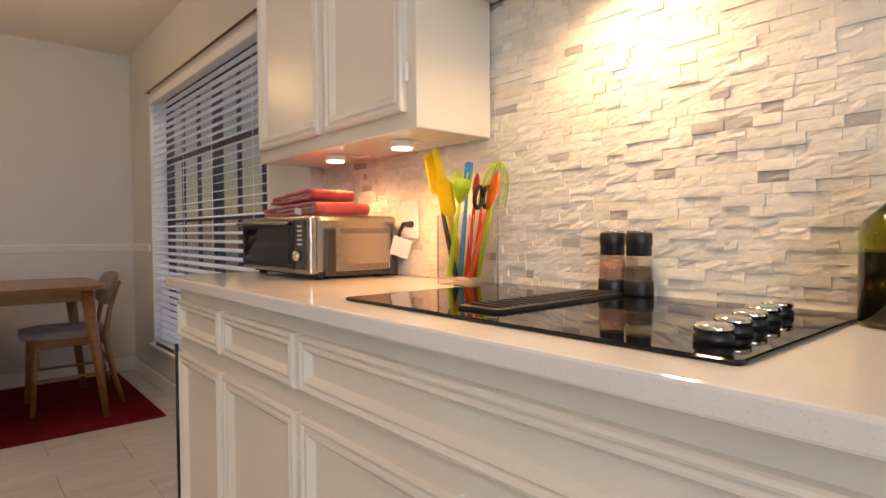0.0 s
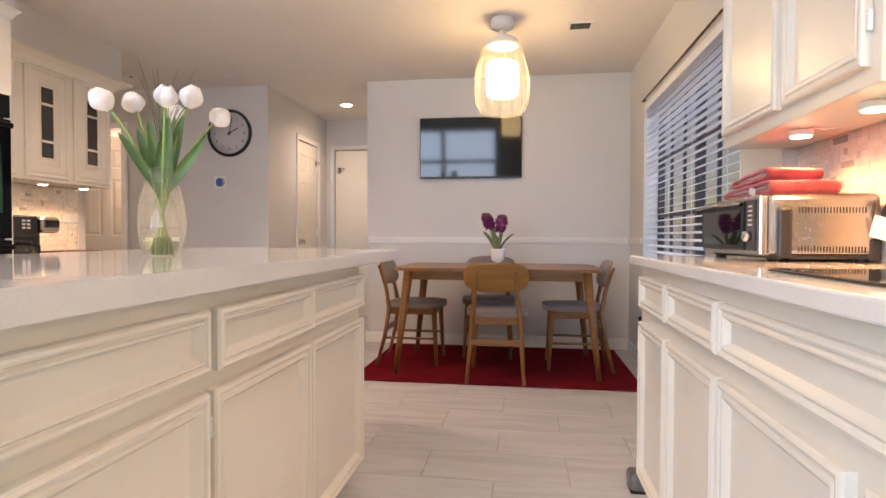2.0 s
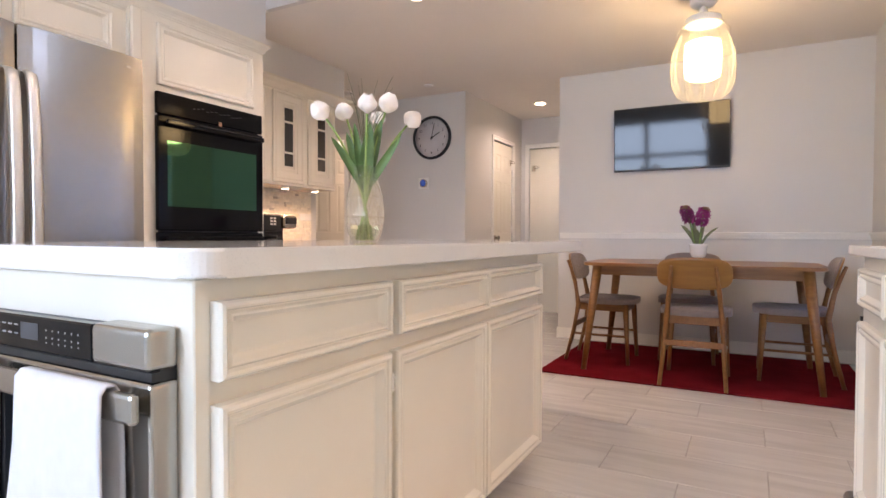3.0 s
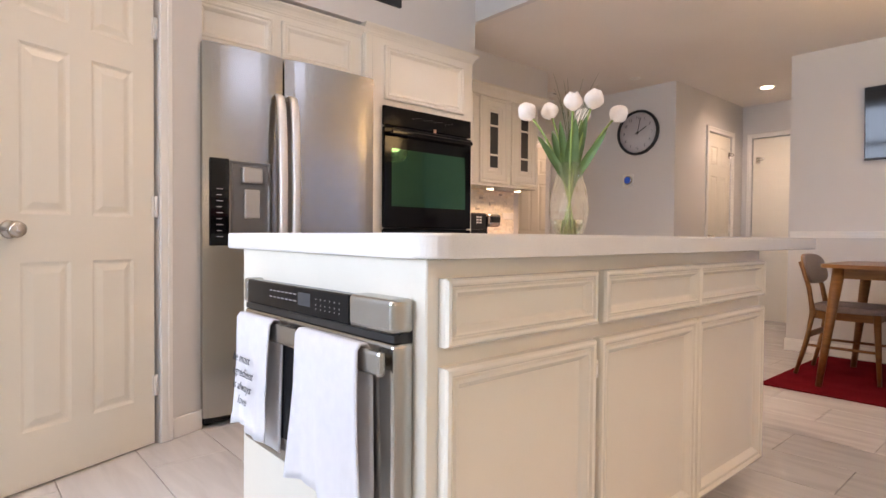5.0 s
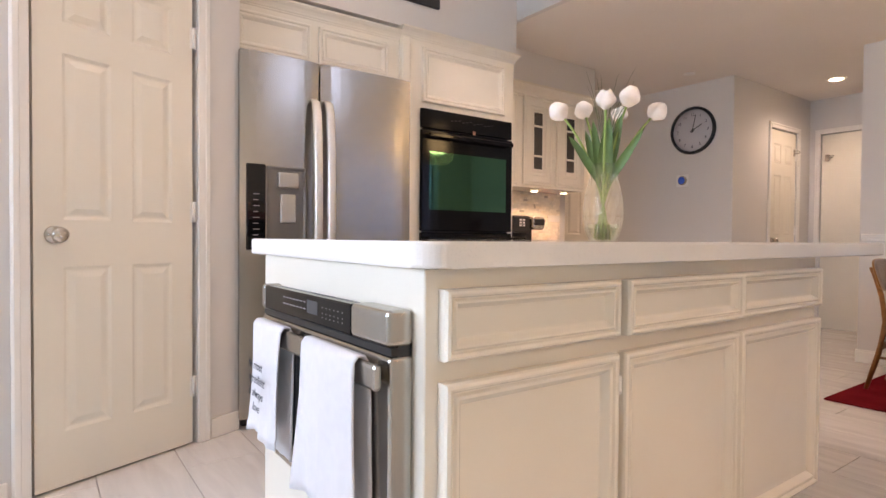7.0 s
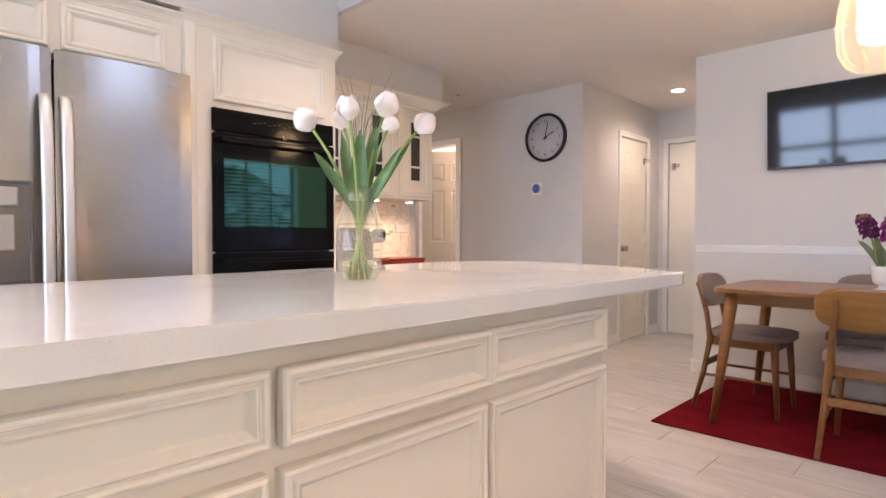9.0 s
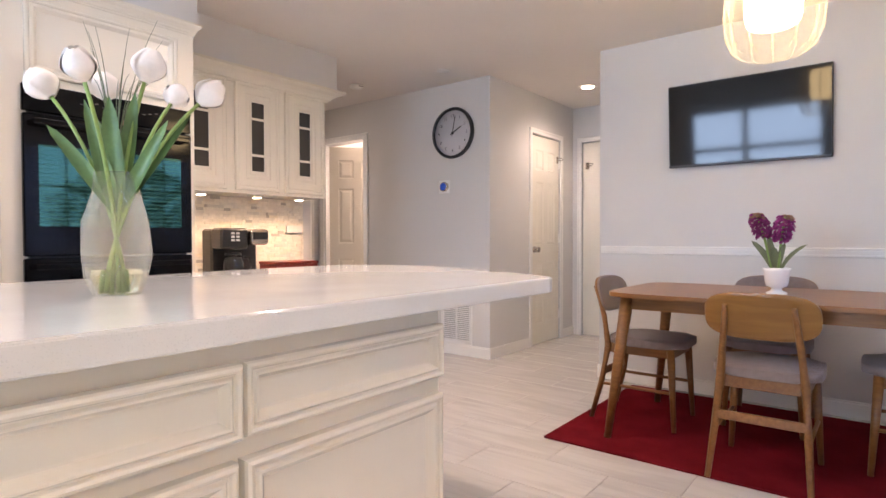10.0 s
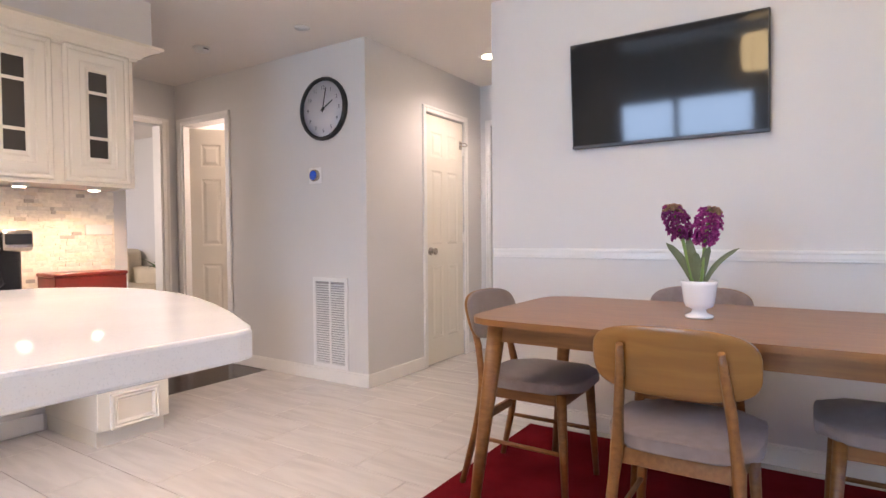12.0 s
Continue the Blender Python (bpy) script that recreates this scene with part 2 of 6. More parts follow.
def stone_mat():
    m = mat("split_stone", (0.765, 0.725, 0.655), 0.6, vary=0.08, scale=30, bump=0.55, fine=70)
    n, l = m.node_tree.nodes, m.node_tree.links
    bsdf = n["Principled BSDF"]
    old = bsdf.inputs["Base Color"].links[0].from_socket
    oi, geo, ad, rp, mx = (n.new("ShaderNodeObjectInfo"), n.new("ShaderNodeNewGeometry"), n.new("ShaderNodeMath"),
                           n.new("ShaderNodeValToRGB"), n.new("ShaderNodeVectorMath"))
    fr = n.new("ShaderNodeMath")
    fr.operation = "FRACT"
    ad.operation = "ADD"
    l.new(oi.outputs["Random"], ad.inputs[0])
    l.new(geo.outputs["Random Per Island"], ad.inputs[1])
    l.new(ad.outputs[0], fr.inputs[0])
    l.new(fr.outputs[0], rp.inputs[0])
    e = rp.color_ramp.elements
    rp.color_ramp.interpolation = "CONSTANT"
    e[0].position, e[0].color = 0.0, (0.62, 0.61, 0.61, 1)
    e[1].position, e[1].color = 0.035, (1.03, 1.02, 1.01, 1)
    for p, c in ((0.3, (1.08, 1.07, 1.04, 1)), (0.55, (1.15, 1.14, 1.12, 1)), (0.80, (1.08, 1.04, 0.96, 1)), (0.88, (0.92, 0.92, 0.92, 1)), (0.94, (1.17, 1.15, 1.12, 1))):
        x = e.new(p)
        x.color = c
    mx.operation = "MULTIPLY"
    l.new(old, mx.inputs[0])
    l.new(rp.outputs[0], mx.inputs[1])
    l.new(mx.outputs[0], bsdf.inputs["Base Color"])
    return m


M_STONE = stone_mat()


def lit_glass(name, haze):
    """Thin moulded glass: mostly clear, its mould lines catching some of the light that passes."""
    m = mat(name, (1, 1, 1), vary=0, bump=0)
    n, l = m.node_tree.nodes, m.node_tree.links
    tr, tl, gl = n.new("ShaderNodeBsdfTransparent"), n.new("ShaderNodeBsdfTranslucent"), n.new("ShaderNodeBsdfGlossy")
    a, b = n.new("ShaderNodeMixShader"), n.new("ShaderNodeMixShader")
    tr.inputs[0].default_value, tl.inputs[0].default_value = (0.99, 0.98, 0.96, 1), (1, 0.97, 0.90, 1)
    gl.inputs["Roughness"].default_value = 0.05
    a.inputs[0].default_value, b.inputs[0].default_value = 0.07, haze
    l.new(tl.outputs[0], a.inputs[1])
    l.new(gl.outputs[0], a.inputs[2])
    l.new(tr.outputs[0], b.inputs[1])
    l.new(a.outputs[0], b.inputs[2])
    l.new(b.outputs[0], n["Material Output"].inputs[0])
    return m

# ---------- mesh helpers ----------
ORG = {}


def bm_new():
    return bmesh.new()


def box(bm, x0, x1, y0, y1, z0, z1, bevel=0.0, m=None, seg=1):
    r = bmesh.ops.create_cube(bm, size=1.0)
    vs = r["verts"]
    for v in vs:
        v.co = Vector(((x0 + x1) / 2 + v.co.x * (x1 - x0), (y0 + y1) / 2 + v.co.y * (y1 - y0), (z0 + z1) / 2 + v.co.z * (z1 - z0)))
    if bevel:
        es = list({e for v in vs for e in v.link_edges})
        r = bmesh.ops.bevel(bm, geom=es, offset=bevel, segments=seg, affect="EDGES", profile=0.5)
        vs = list({v for f in r["faces"] for v in f.verts} | {v for v in vs if v.is_valid})
    if m:
        bmesh.ops.transform(bm, matrix=m, verts=vs)
    return bm


def tube(bm, p0, p1, r0, r1=None, n=12, cap=True, squash=1.0):
    p0, p1 = Vector(p0), Vector(p1)
    r1 = r0 if r1 is None else r1
    q = (p1 - p0).to_track_quat("Z", "Y").to_matrix()
    rows = []
    for p, r in ((p0, r0), (p1, r1)):
        rows.append([bm.verts.new(p + q @ Vector((r * math.cos(2 * math.pi * i / n), r * squash * math.sin(2 * math.pi * i / n), 0))) for i in range(n)])
    for i in range(n):
        f = bm.faces.new((rows[0][i], rows[0][(i + 1) % n], rows[1][(i + 1) % n], rows[1][i]))
        f.smooth = n > 6
    if cap:
        bm.faces.new(rows[0][::-1])
        bm.faces.new(rows[1])
    return bm


def path_tube(bm, pts, radii, n=8):
    pts = [Vector(p) for p in pts]
    rows = []
    for i, p in enumerate(pts):
        d = (pts[min(i + 1, len(pts) - 1)] - pts[max(i - 1, 0)]).normalized()
        q = d.to_track_quat("Z", "Y").to_matrix()
        r = radii[i] if isinstance(radii, (list, tuple)) else radii
        rows.append([bm.verts.new(p + q @ Vector((r * math.cos(2 * math.pi * k / n), r * math.sin(2 * math.pi * k / n), 0))) for k in range(n)])
    for a, b in zip(rows, rows[1:]):
        for i in range(n):
            bm.faces.new((a[i], a[(i + 1) % n], b[(i + 1) % n], b[i])).smooth = True
    bm.faces.new(rows[0][::-1])
    bm.faces.new(rows[-1])
    return bm


def lathe(bm, profile, n=32, at=(0, 0, 0), flute=None, caps="both"):
    """Turn (radius, height) pairs round z. flute(angle, height): a factor on the radius."""
    rows = []
    for r, z in profile:
        rows.append([bm.verts.new((at[0] + r * (flute(2 * math.pi * i / n, z) if flute else 1) * math.cos(2 * math.pi * i / n),
                                   at[1] + r * (flute(2 * math.pi * i / n, z) if flute else 1) * math.sin(2 * math.pi * i / n), at[2] + z)) for i in range(n)])
    for a, b in zip(rows, rows[1:]):
        for i in range(n):
            bm.faces.new((a[i], a[(i + 1) % n], b[(i + 1) % n], b[i])).smooth = True
    if caps in ("both", "first"):
        bm.faces.new(rows[0][::-1])
    if caps in ("both", "last"):
        bm.faces.new(rows[-1])
    return bm


def rings(bm, w, h, steps, m=Matrix(), back=True, x0=0.0, z0=0.0):
    """A moulded panel, w wide and h high, facing -y: rectangles (inset, depth forward) joined one to the next."""
    rows = []
    for inset, d in steps:
        rows.append([bm.verts.new(m @ Vector((x0 + x, -d, z0 + z))) for x, z in ((inset, inset), (w - inset, inset), (w - inset, h - inset), (inset, h - inset))])
    for a, b in zip(rows, rows[1:]):
        for i in range(4):
            bm.faces.new((a[i], a[(i + 1) % 4], b[(i + 1) % 4], b[i]))
    bm.faces.new(rows[-1])
    if back:
        bm.faces.new(rows[0][::-1])
    return bm


def prism(bm, outline, z0, z1, bevel=0.0, seg=2):
    lo = [bm.verts.new((x, y, z0)) for x, y in outline]
    hi = [bm.verts.new((x, y, z1)) for x, y in outline]
    n = len(outline)
    fs = [bm.faces.new(hi), bm.faces.new(lo[::-1])]
    for i in range(n):
        fs.append(bm.faces.new((lo[i], lo[(i + 1) % n], hi[(i + 1) % n], hi[i])))
    if bevel:
        es = list(fs[0].edges) + list(fs[1].edges)
        bmesh.ops.bevel(bm, geom=es, offset=bevel, segments=seg, affect="EDGES", profile=0.5)
    return bm


def rounded(x0, x1, y0, y1, r, n=6):
    out = []
    for cx, cy, a in ((x1 - r, y1 - r, 0), (x0 + r, y1 - r, 90), (x0 + r, y0 + r, 180), (x1 - r, y0 + r, 270)):
        for i in range(n + 1):
            t = radians(a + 90 * i / n)
            out.append((cx + r * math.cos(t), cy + r * math.sin(t)))
    return out


def part(name, bm, material, parent=None, label="", smooth=False):
    o = ORG.get(parent.name, Vector()) if parent else Vector()
    if o.length:
        bmesh.ops.translate(bm, vec=-o, verts=bm.verts)
    bmesh.ops.recalc_face_normals(bm, faces=bm.faces)
    me = bpy.data.meshes.new(name)
    bm.to_mesh(me)
    bm.free()
    if smooth:
        for p in me.polygons:
            p.use_smooth = True
    me.materials.append(material)
    ob = new(name, me)
    if parent:
        ob.parent = parent
        ORG[ob.name] = o
    if label:
        ob["label"] = label
    return ob


def thing(name, at, label, category, group="", m=None):
    """An empty at the thing's base. Parts are given in world places, or, where m is given, in the thing's own axes."""
    ob = new(name)
    ob.empty_display_size = 0.05
    if m:
        ob.matrix_world = m
        ORG[ob.name] = Vector()
    else:
        ob.location = at
        ORG[ob.name] = Vector(at)
    return tagged(ob, label, category, group)


def struct(name, bm, material, label="", category="", parent=None):
    ob = part(name, bm, material, parent, label)
    if not parent:
        tagged(ob, label, category or name.split("_")[0], kind="structure")
    return ob


def shelled(ob, t):
    """Give an open surface a thickness t, inward."""
    md = ob.modifiers.new("thick", "SOLIDIFY")
    md.thickness, md.offset = t, -1
    return ob


def face(x, y, z, facing):
    """The frame of a front that faces '+y', '+x', '-y' or '-x': its own x runs to the right of one who looks at it."""
    return pose(x, y, z, 0, 0, {"-y": 0, "+x": 90, "+y": 180, "-x": -90}[facing])


# ---------- structure ----------
CEIL, HIGH = 2.41, 3.0


def wall(name, runs, label):
    """runs: boxes x0, x1, y0, y1, z0, z1 that make one wall."""
    bm = bm_new()
    for r in runs:
        box(bm, *r)
    return struct(name, bm, M_WALL, label, "wall")


wall("wall_dining", [(-4.72, -4.6, -0.75, 1.72, 0, CEIL)], "light grey painted dining wall behind the television")
wall("wall_window", [(-4.6, -4.02, 1.6, 1.76, 0, CEIL), (-2.07, -1.69, 1.6, 1.76, 0, CEIL), (-4.02, -2.07, 1.6, 1.76, 0, 0.29),
                     (-4.02, -2.07, 1.6, 1.76, 1.99, CEIL)], "light grey painted wall with a wide window")
wall("wall_cooktop", [(-1.69, 2.9, 1.665, 1.78, 0, HIGH)], "painted wall behind the stone backsplash")
wall("wall_hall_right", [(-6.2, -4.72, -0.75, -0.65, 0, CEIL)], "light grey painted wall of a short hall")
wall("wall_hall_end", [(-6.3, -6.2, -1.85, -1.62, 0, CEIL), (-6.3, -6.2, -0.82, -0.65, 0, CEIL), (-6.3, -6.2, -1.62, -0.82, 2.04, CEIL)],
     "light grey painted end wall of a short hall")
wall("wall_hall_left", [(-5.315, -4.72, -1.85, -1.725, 0, CEIL), (-6.2, -5.895, -1.85, -1.725, 0, CEIL), (-5.895, -5.315, -1.85, -1.725, 2.03, CEIL)],
     "light grey painted hall wall with a closet door")
wall("wall_clock", [(-4.72, -4.6, -3.25, -1.725, 0, CEIL), (-4.72, -4.6, -3.97, -3.87, 0, CEIL), (-4.72, -4.6, -3.87, -3.25, 2.04, CEIL)],
     "pale grey painted wall carrying the clock")
wall("wall_corridor_end", [(-4.72, -4.47, -4.09, -3.97, 0, CEIL), (-3.62, -3.4, -4.09, -3.97, 0, CEIL), (-4.47, -3.62, -4.09, -3.97, 2.04, CEIL)],
     "light grey wall with an open doorway to a living room")
wall("wall_fridge", [(-3.5, 0.1, -2.84, -2.72, 0, HIGH)], "light grey wall behind the tall cabinets")
wall("wall_corridor", [(-3.5, -3.4, -3.97, -2.84, 0, CEIL)], "light grey side wall of a corridor")
wall("wall_soffit", [(-3.49, -2.175, -2.72, -2.38, 2.145, CEIL)], "light grey boxed soffit above the glass-fronted cabinets")
wall("wall_above_fridge", [(-2.175, 0.1, -2.72, -1.98, 2.17, HIGH)], "light grey wall above the tall cabinets")
wall("wall_ceiling_step", [(-2.215, -2.175, -1.98, 1.665, CEIL - 0.002, HIGH)], "white painted step between the low and the high ceiling")
wall("wall_east", [(2.8, 2.9, -2.84, -2.05, 0, HIGH), (2.8, 2.9, 0.1, 1.665, 0, HIGH), (2.8, 2.9, -2.05, 0.1, 2.24, HIGH), (2.8, 2.9, -2.05, 0.1, 0, 0.90)],
     "light grey wall with a row of windows")
wall("wall_breakfast", [(0.1, 2.8, -2.84, -2.72, 0, HIGH), (0.70, 0.82, -2.72, -1.5, 0, HIGH)], "light grey wall of the breakfast area")
wall("wall_side_room", [(-6.2, -4.72, -4.09, -3.97, 0, CEIL), (-6.3, -6.2, -4.09, -1.85, 0, CEIL)], "light wall of a side room")
wall("wall_living", [(-6.0, -5.9, -8.2, -4.09, 0, CEIL), (-2.3, -2.2, -8.2, -4.09, 0, CEIL), (-5.9, -2.3, -8.2, -8.1, 0, 0.5), (-5.9, -2.3, -8.2, -8.1, 2.1, CEIL),
                     (-5.9, -5.1, -8.2, -8.1, 0.5, 2.1), (-2.9, -2.3, -8.2, -8.1, 0.5, 2.1), (-5.9, -4.72, -4.19, -4.09, 0, CEIL), (-3.4, -2.3, -4.19, -4.09, 0, CEIL)],
     "pale walls of a living room")
struct("ceiling", box(bm_new(), -6.3, -2.215, -8.2, 1.78, CEIL, CEIL + 0.08), M_CEIL, "low matt painted ceiling", "ceiling")
struct("ceiling_kitchen", box(bm_new(), -2.215, 2.9, -2.84, 1.78, HIGH, HIGH + 0.08), M_CEIL, "high matt painted kitchen ceiling", "ceiling")
floor = struct("floor", box(bm_new(), -6.3, 2.9, -2.765, 1.78, -0.06, -0.004), M_GROUT, "streaked pale grey porcelain tile floor", "floor")
struct("floor_corridor", box(bm_new(), -6.3, -2.2, -8.2, -2.765, -0.06, -0.001), M_DARKFLOOR, "polished dark brown wood floor", "floor")
struct("ground", box(bm_new(), -40, 40, -40, 40, -0.3, -0.2), M_LAWN, "lawn outside the window", "ground")

# the angled wall with the pantry door
PANTRY = pose(-0.085, -1.788, 0, 0, 0, 23)
pw = thing("wall_pantry", None, "light grey painted wall with a pantry door", "wall", m=PANTRY)
pw["kind"] = "structure"
bm = bm_new()
box(bm, -0.23, -0.005, -0.11, 0, 0, HIGH)
box(bm, 0.645, 0.95, -0.11, 0, 0, HIGH)
box(bm, -0.005, 0.645, -0.11, 0, 2.04, HIGH)
part("wall_panel", bm, M_WALL, pw)


def casing(name, w, h, m, inner=0.057, parent=None, depth=0.018):
    """A moulded door surround round an opening w wide and h high whose lower left corner, seen from the front, is m's origin."""
    t = thing(name, None, "white painted moulded door casing", "trim", m=m)
    t["kind"] = "structure"
    for nm, b in (("side_casing", (-inner, 0, 0, h + inner)), ("side_casing", (w, w + inner, 0, h + inner)), ("head_casing", (0, w, h, h + inner))):
        bm = bm_new()
        x0, x1, z0, z1 = b
        box(bm, x0, x1, -depth * 0.7, 0, z0, z1, 0.003)
        if nm == "head_casing":
            box(bm, x0 - inner, x1 + inner, -depth, -depth * 0.7 + 0.001, z1 - inner * 0.45, z1 - 0.002, 0.003)
        else:
            out = x0 < 0
            a, c = (x0 + 0.002, x0 + inner * 0.45) if out else (x1 - inner * 0.45, x1 - 0.002)
            box(bm, a, c, -depth, -depth * 0.7 + 0.001, z0, z1 - inner * 0.45, 0.003)
        part(nm, bm, M_TRIM, t)
    return t


def six_panel_door(name, w, h, m, label, knob=None, hinge_right=True, hinges=True):
    """A six-panel door, its lower left corner at m's origin, facing -y; knob: 'l' or 'r'."""
    d = tagged(thing(name, None, label, "door", m=m), kind="structure")
    part("door_leaf", box(bm_new(), 0, w, 0.004, 0.036, 0, h), M_DOOR, d)
    st, mid = w * 0.155, w * 0.13
    pw_ = (w - 2 * st - mid) / 2
    rows = [(0.20, 0.60), (0.97, 0.60), (1.68, 0.20)]
    # stiles and rails stand proud of the panels' beds
    for a, b in ((0, st), (st + pw_, st + pw_ + mid), (w - st, w)):
        part("stile", box(bm_new(), a, b, -0.004, 0.004, 0, h), M_DOOR, d)
    edges = [0] + [v for z, hh in rows for v in (z, z + hh)] + [h]
    for a, b in zip(edges[::2], edges[1::2]):
        for xa in (st, st + pw_ + mid):
            part("rail", box(bm_new(), xa, xa + pw_, -0.004, 0.004, a, b), M_DOOR, d)
    for z, hh in rows:
        for xa in (st, st + pw_ + mid):
            bm = bm_new()
            rings(bm, pw_, hh, [(0, 0.004), (0.012, -0.002), (0.020, -0.002), (0.042, 0.0045)], back=False, x0=xa, z0=z)
            part("raised_panel", bm, M_DOOR, d)
    if knob:
        kx = 0.065 if knob == "l" else w - 0.065
        bm = lathe(bm_new(), [(0.0, 0.062), (0.016, 0.062), (0.026, 0.055), (0.029, 0.045), (0.024, 0.033), (0.012, 0.026), (0.011, 0.012), (0.030, 0.008), (0.032, 0.0)], 24)
        bmesh.ops.transform(bm, matrix=pose(kx, -0.004, 0.915, 90), verts=bm.verts)
        part("door_knob", bm, M_NICKEL, d, "satin nickel door knob")
    if hinges:
        hx = w + 0.004 if hinge_right else -0.004
        for z in (0.25, 1.02, 1.78):
            bm = tube(bm_new(), (hx, -0.008, z - 0.045), (hx, -0.008, z + 0.045), 0.007, n=10)
            box(bm, hx - 0.016, hx + 0.016, -0.006, -0.003, z - 0.045, z + 0.045)
            part("hinge", bm, M_TRIM, d, "white painted hinge")
    return d


casing("trim_pantry", 0.65, 2.04, PANTRY @ pose(0.645, 0, 0, 0, 0, 180), 0.057)
six_panel_door("door_pantry", 0.615, 2.02, PANTRY @ pose(0.629, -0.012, 0.008, 0, 0, 180), "cream painted six-panel pantry door, closed", "l")
casing("trim_closet", 0.58, 2.03, face(-5.315, -1.725, 0, "+y"), 0.05)
cl = six_panel_door("door_closet", 0.57, 2.01, face(-5.32, -1.74, 0.008, "+y"), "white six-panel hall closet door, closed", "l")
CLOSET_LATCH = pose(0.535, -0.006, 1.82, 0, 0, 0)
def flip_latch(m, parent):
    """A small flip-over guard latch: a plate with a hinged loop."""
    bm = box(bm_new(), -0.02, 0.02, -0.004, 0.0, -0.035, 0.035, 0.001)
    path_tube(bm, [(0.0, -0.006, 0.02), (0.05, -0.022, 0.022), (0.075, -0.026, 0.01), (0.05, -0.022, -0.004), (0.0, -0.006, -0.002)], 0.0045, 6)
    bmesh.ops.transform(bm, matrix=m, verts=bm.verts)
    part("guard_latch", bm, M_NICKEL, parent, "small metal guard latch")


flip_latch(CLOSET_LATCH, cl)
casing("trim_hall_end", 0.8, 2.04, face(-6.2, -1.62, 0, "+x"), 0.05)
bm = box(bm_new(), -6.235, -6.205, -1.61, -0.83, 0.008, 2.03, 0.002)
d = struct("door_hall_end", bm, M_DOOR, "plain white flush door, closed", "door")
flip_latch(face(-6.204, -1.56, 1.79, "+x"), d)
casing("trim_side_room", 0.62, 2.04, face(-4.6, -3.87, 0, "+x"), 0.06)
six_panel_door("door_side_room", 0.6, 2.02, pose(-4.66, -3.855, 0.008, 0, 0, 139), "white six-panel door standing open", None, True)
casing("trim_living", 0.85, 2.04, face(-3.62, -3.97, 0, "+y"), 0.06)
for nm, b in (("trim_jamb", (-4.47, -4.455, -4.09, -3.972, 0, 2.04)), ("trim_jamb", (-4.718, -4.602, -3.868, -3.852, 0, 2.04)), ("trim_jamb", (-4.718, -4.602, -3.268, -3.252, 0, 2.04))):
    struct(nm, box(bm_new(), *b), M_TRIM, "white painted door jamb", "trim")


def board(name, x0, x1, y0, y1, z0, z1, label, bead=0.0):
    bm = box(bm_new(), x0, x1, y0, y1, z0, z1, 0.003)
    return struct(name, bm, M_TRIM, label, "trim")


BL = "white painted baseboard with a moulded top"
for b in ((-4.6, -4.587, -0.76, 1.6), (-4.6, -4.587, -3.19, -1.71)):
    board("baseboard", *b, 0, 0.085, BL)
    board("baseboard", b[0], b[1] - 0.004, b[2], b[3], 0.085, 0.098, BL)
for b in ((-4.587, -1.70, 1.587, 1.6), (-5.265, -4.587, -1.725, -1.712), (-6.2, -5.945, -1.725, -1.712), (-6.19, -4.6, -0.763, -0.75), (-3.02, -2.2, -2.72, -2.707), (-3.5, -3.49, -2.84, -2.72)):
    board("baseboard", *b, 0, 0.095, BL)
bm = bm_new()
box(bm, -0.22, -0.065, 0, 0.013, 0, 0.09, 0.003)
box(bm, 0.715, 0.95, 0, 0.013, 0, 0.09, 0.003)
part("baseboard", bm, M_TRIM, pw)
for x0, x1, y0, y1 in ((-4.6, -4.578, -0.735, 1.6), (-4.578, -4.06, 1.578, 1.6)):
    bm = bm_new()
    w = 0.022
    ax = (y1 - y0) > (x1 - x0)
    for k, (z0, z1) in enumerate(((0.925, 0.938), (0.938, 0.962), (0.962, 0.978))):
        dd = (0.010, 0.014, 0.022)[k]
        if ax:
            box(bm, x0, x0 + dd, y0, y1, z0, z1, 0.002)
        else:
            box(bm, x0, x1, y1 - dd, y1, z0, z1, 0.002)
    struct("trim_chair_rail", bm, M_TRIM, "white painted moulded chair rail", "trim")

# ---------- kitchen cabinets ----------
DOORPROF = [(0, 0), (0, 0.015), (0.003, 0.020), (0.009, 0.022), (0.015, 0.020), (0.018, 0.0155), (0.021, 0.0155), (0.026, 0.019), (0.032, 0.0185), (0.042, 0.010), (0.047, 0.005), (0.062, 0.0045)]
DRAWPROF = [(0, 0), (0, 0.015), (0.003, 0.020), (0.008, 0.022), (0.013, 0.020), (0.0155, 0.0155), (0.018, 0.0155), (0.022, 0.019), (0.026, 0.0185), (0.033, 0.009), (0.037, 0.0045), (0.042, 0.004)]


def front(name, parent, w, h, m, prof=DOORPROF, hinge=None, material=None):
    bm = rings(bm_new(), w, h, prof, m)
    ob = part(name, bm, material or M_WHITE, parent)
    if hinge:
        for z in (0.07, h - 0.10):
            if h < 0.3:
                continue
            hx = -0.004 if hinge == "l" else w + 0.004
            b = bm_new()
            box(b, hx - 0.006, hx + 0.006, -0.012, -0.002, z, z + 0.045, 0.002)
            for k in (0.008, 0.036):
                tube(b, (hx, -0.010, z + k), (hx, -0.014, z + k), 0.003, n=6)
            bmesh.ops.transform(b, matrix=m, verts=b.verts)
            part("hinge", b, M_TRIM, ob, "small painted face hinge")
    return ob


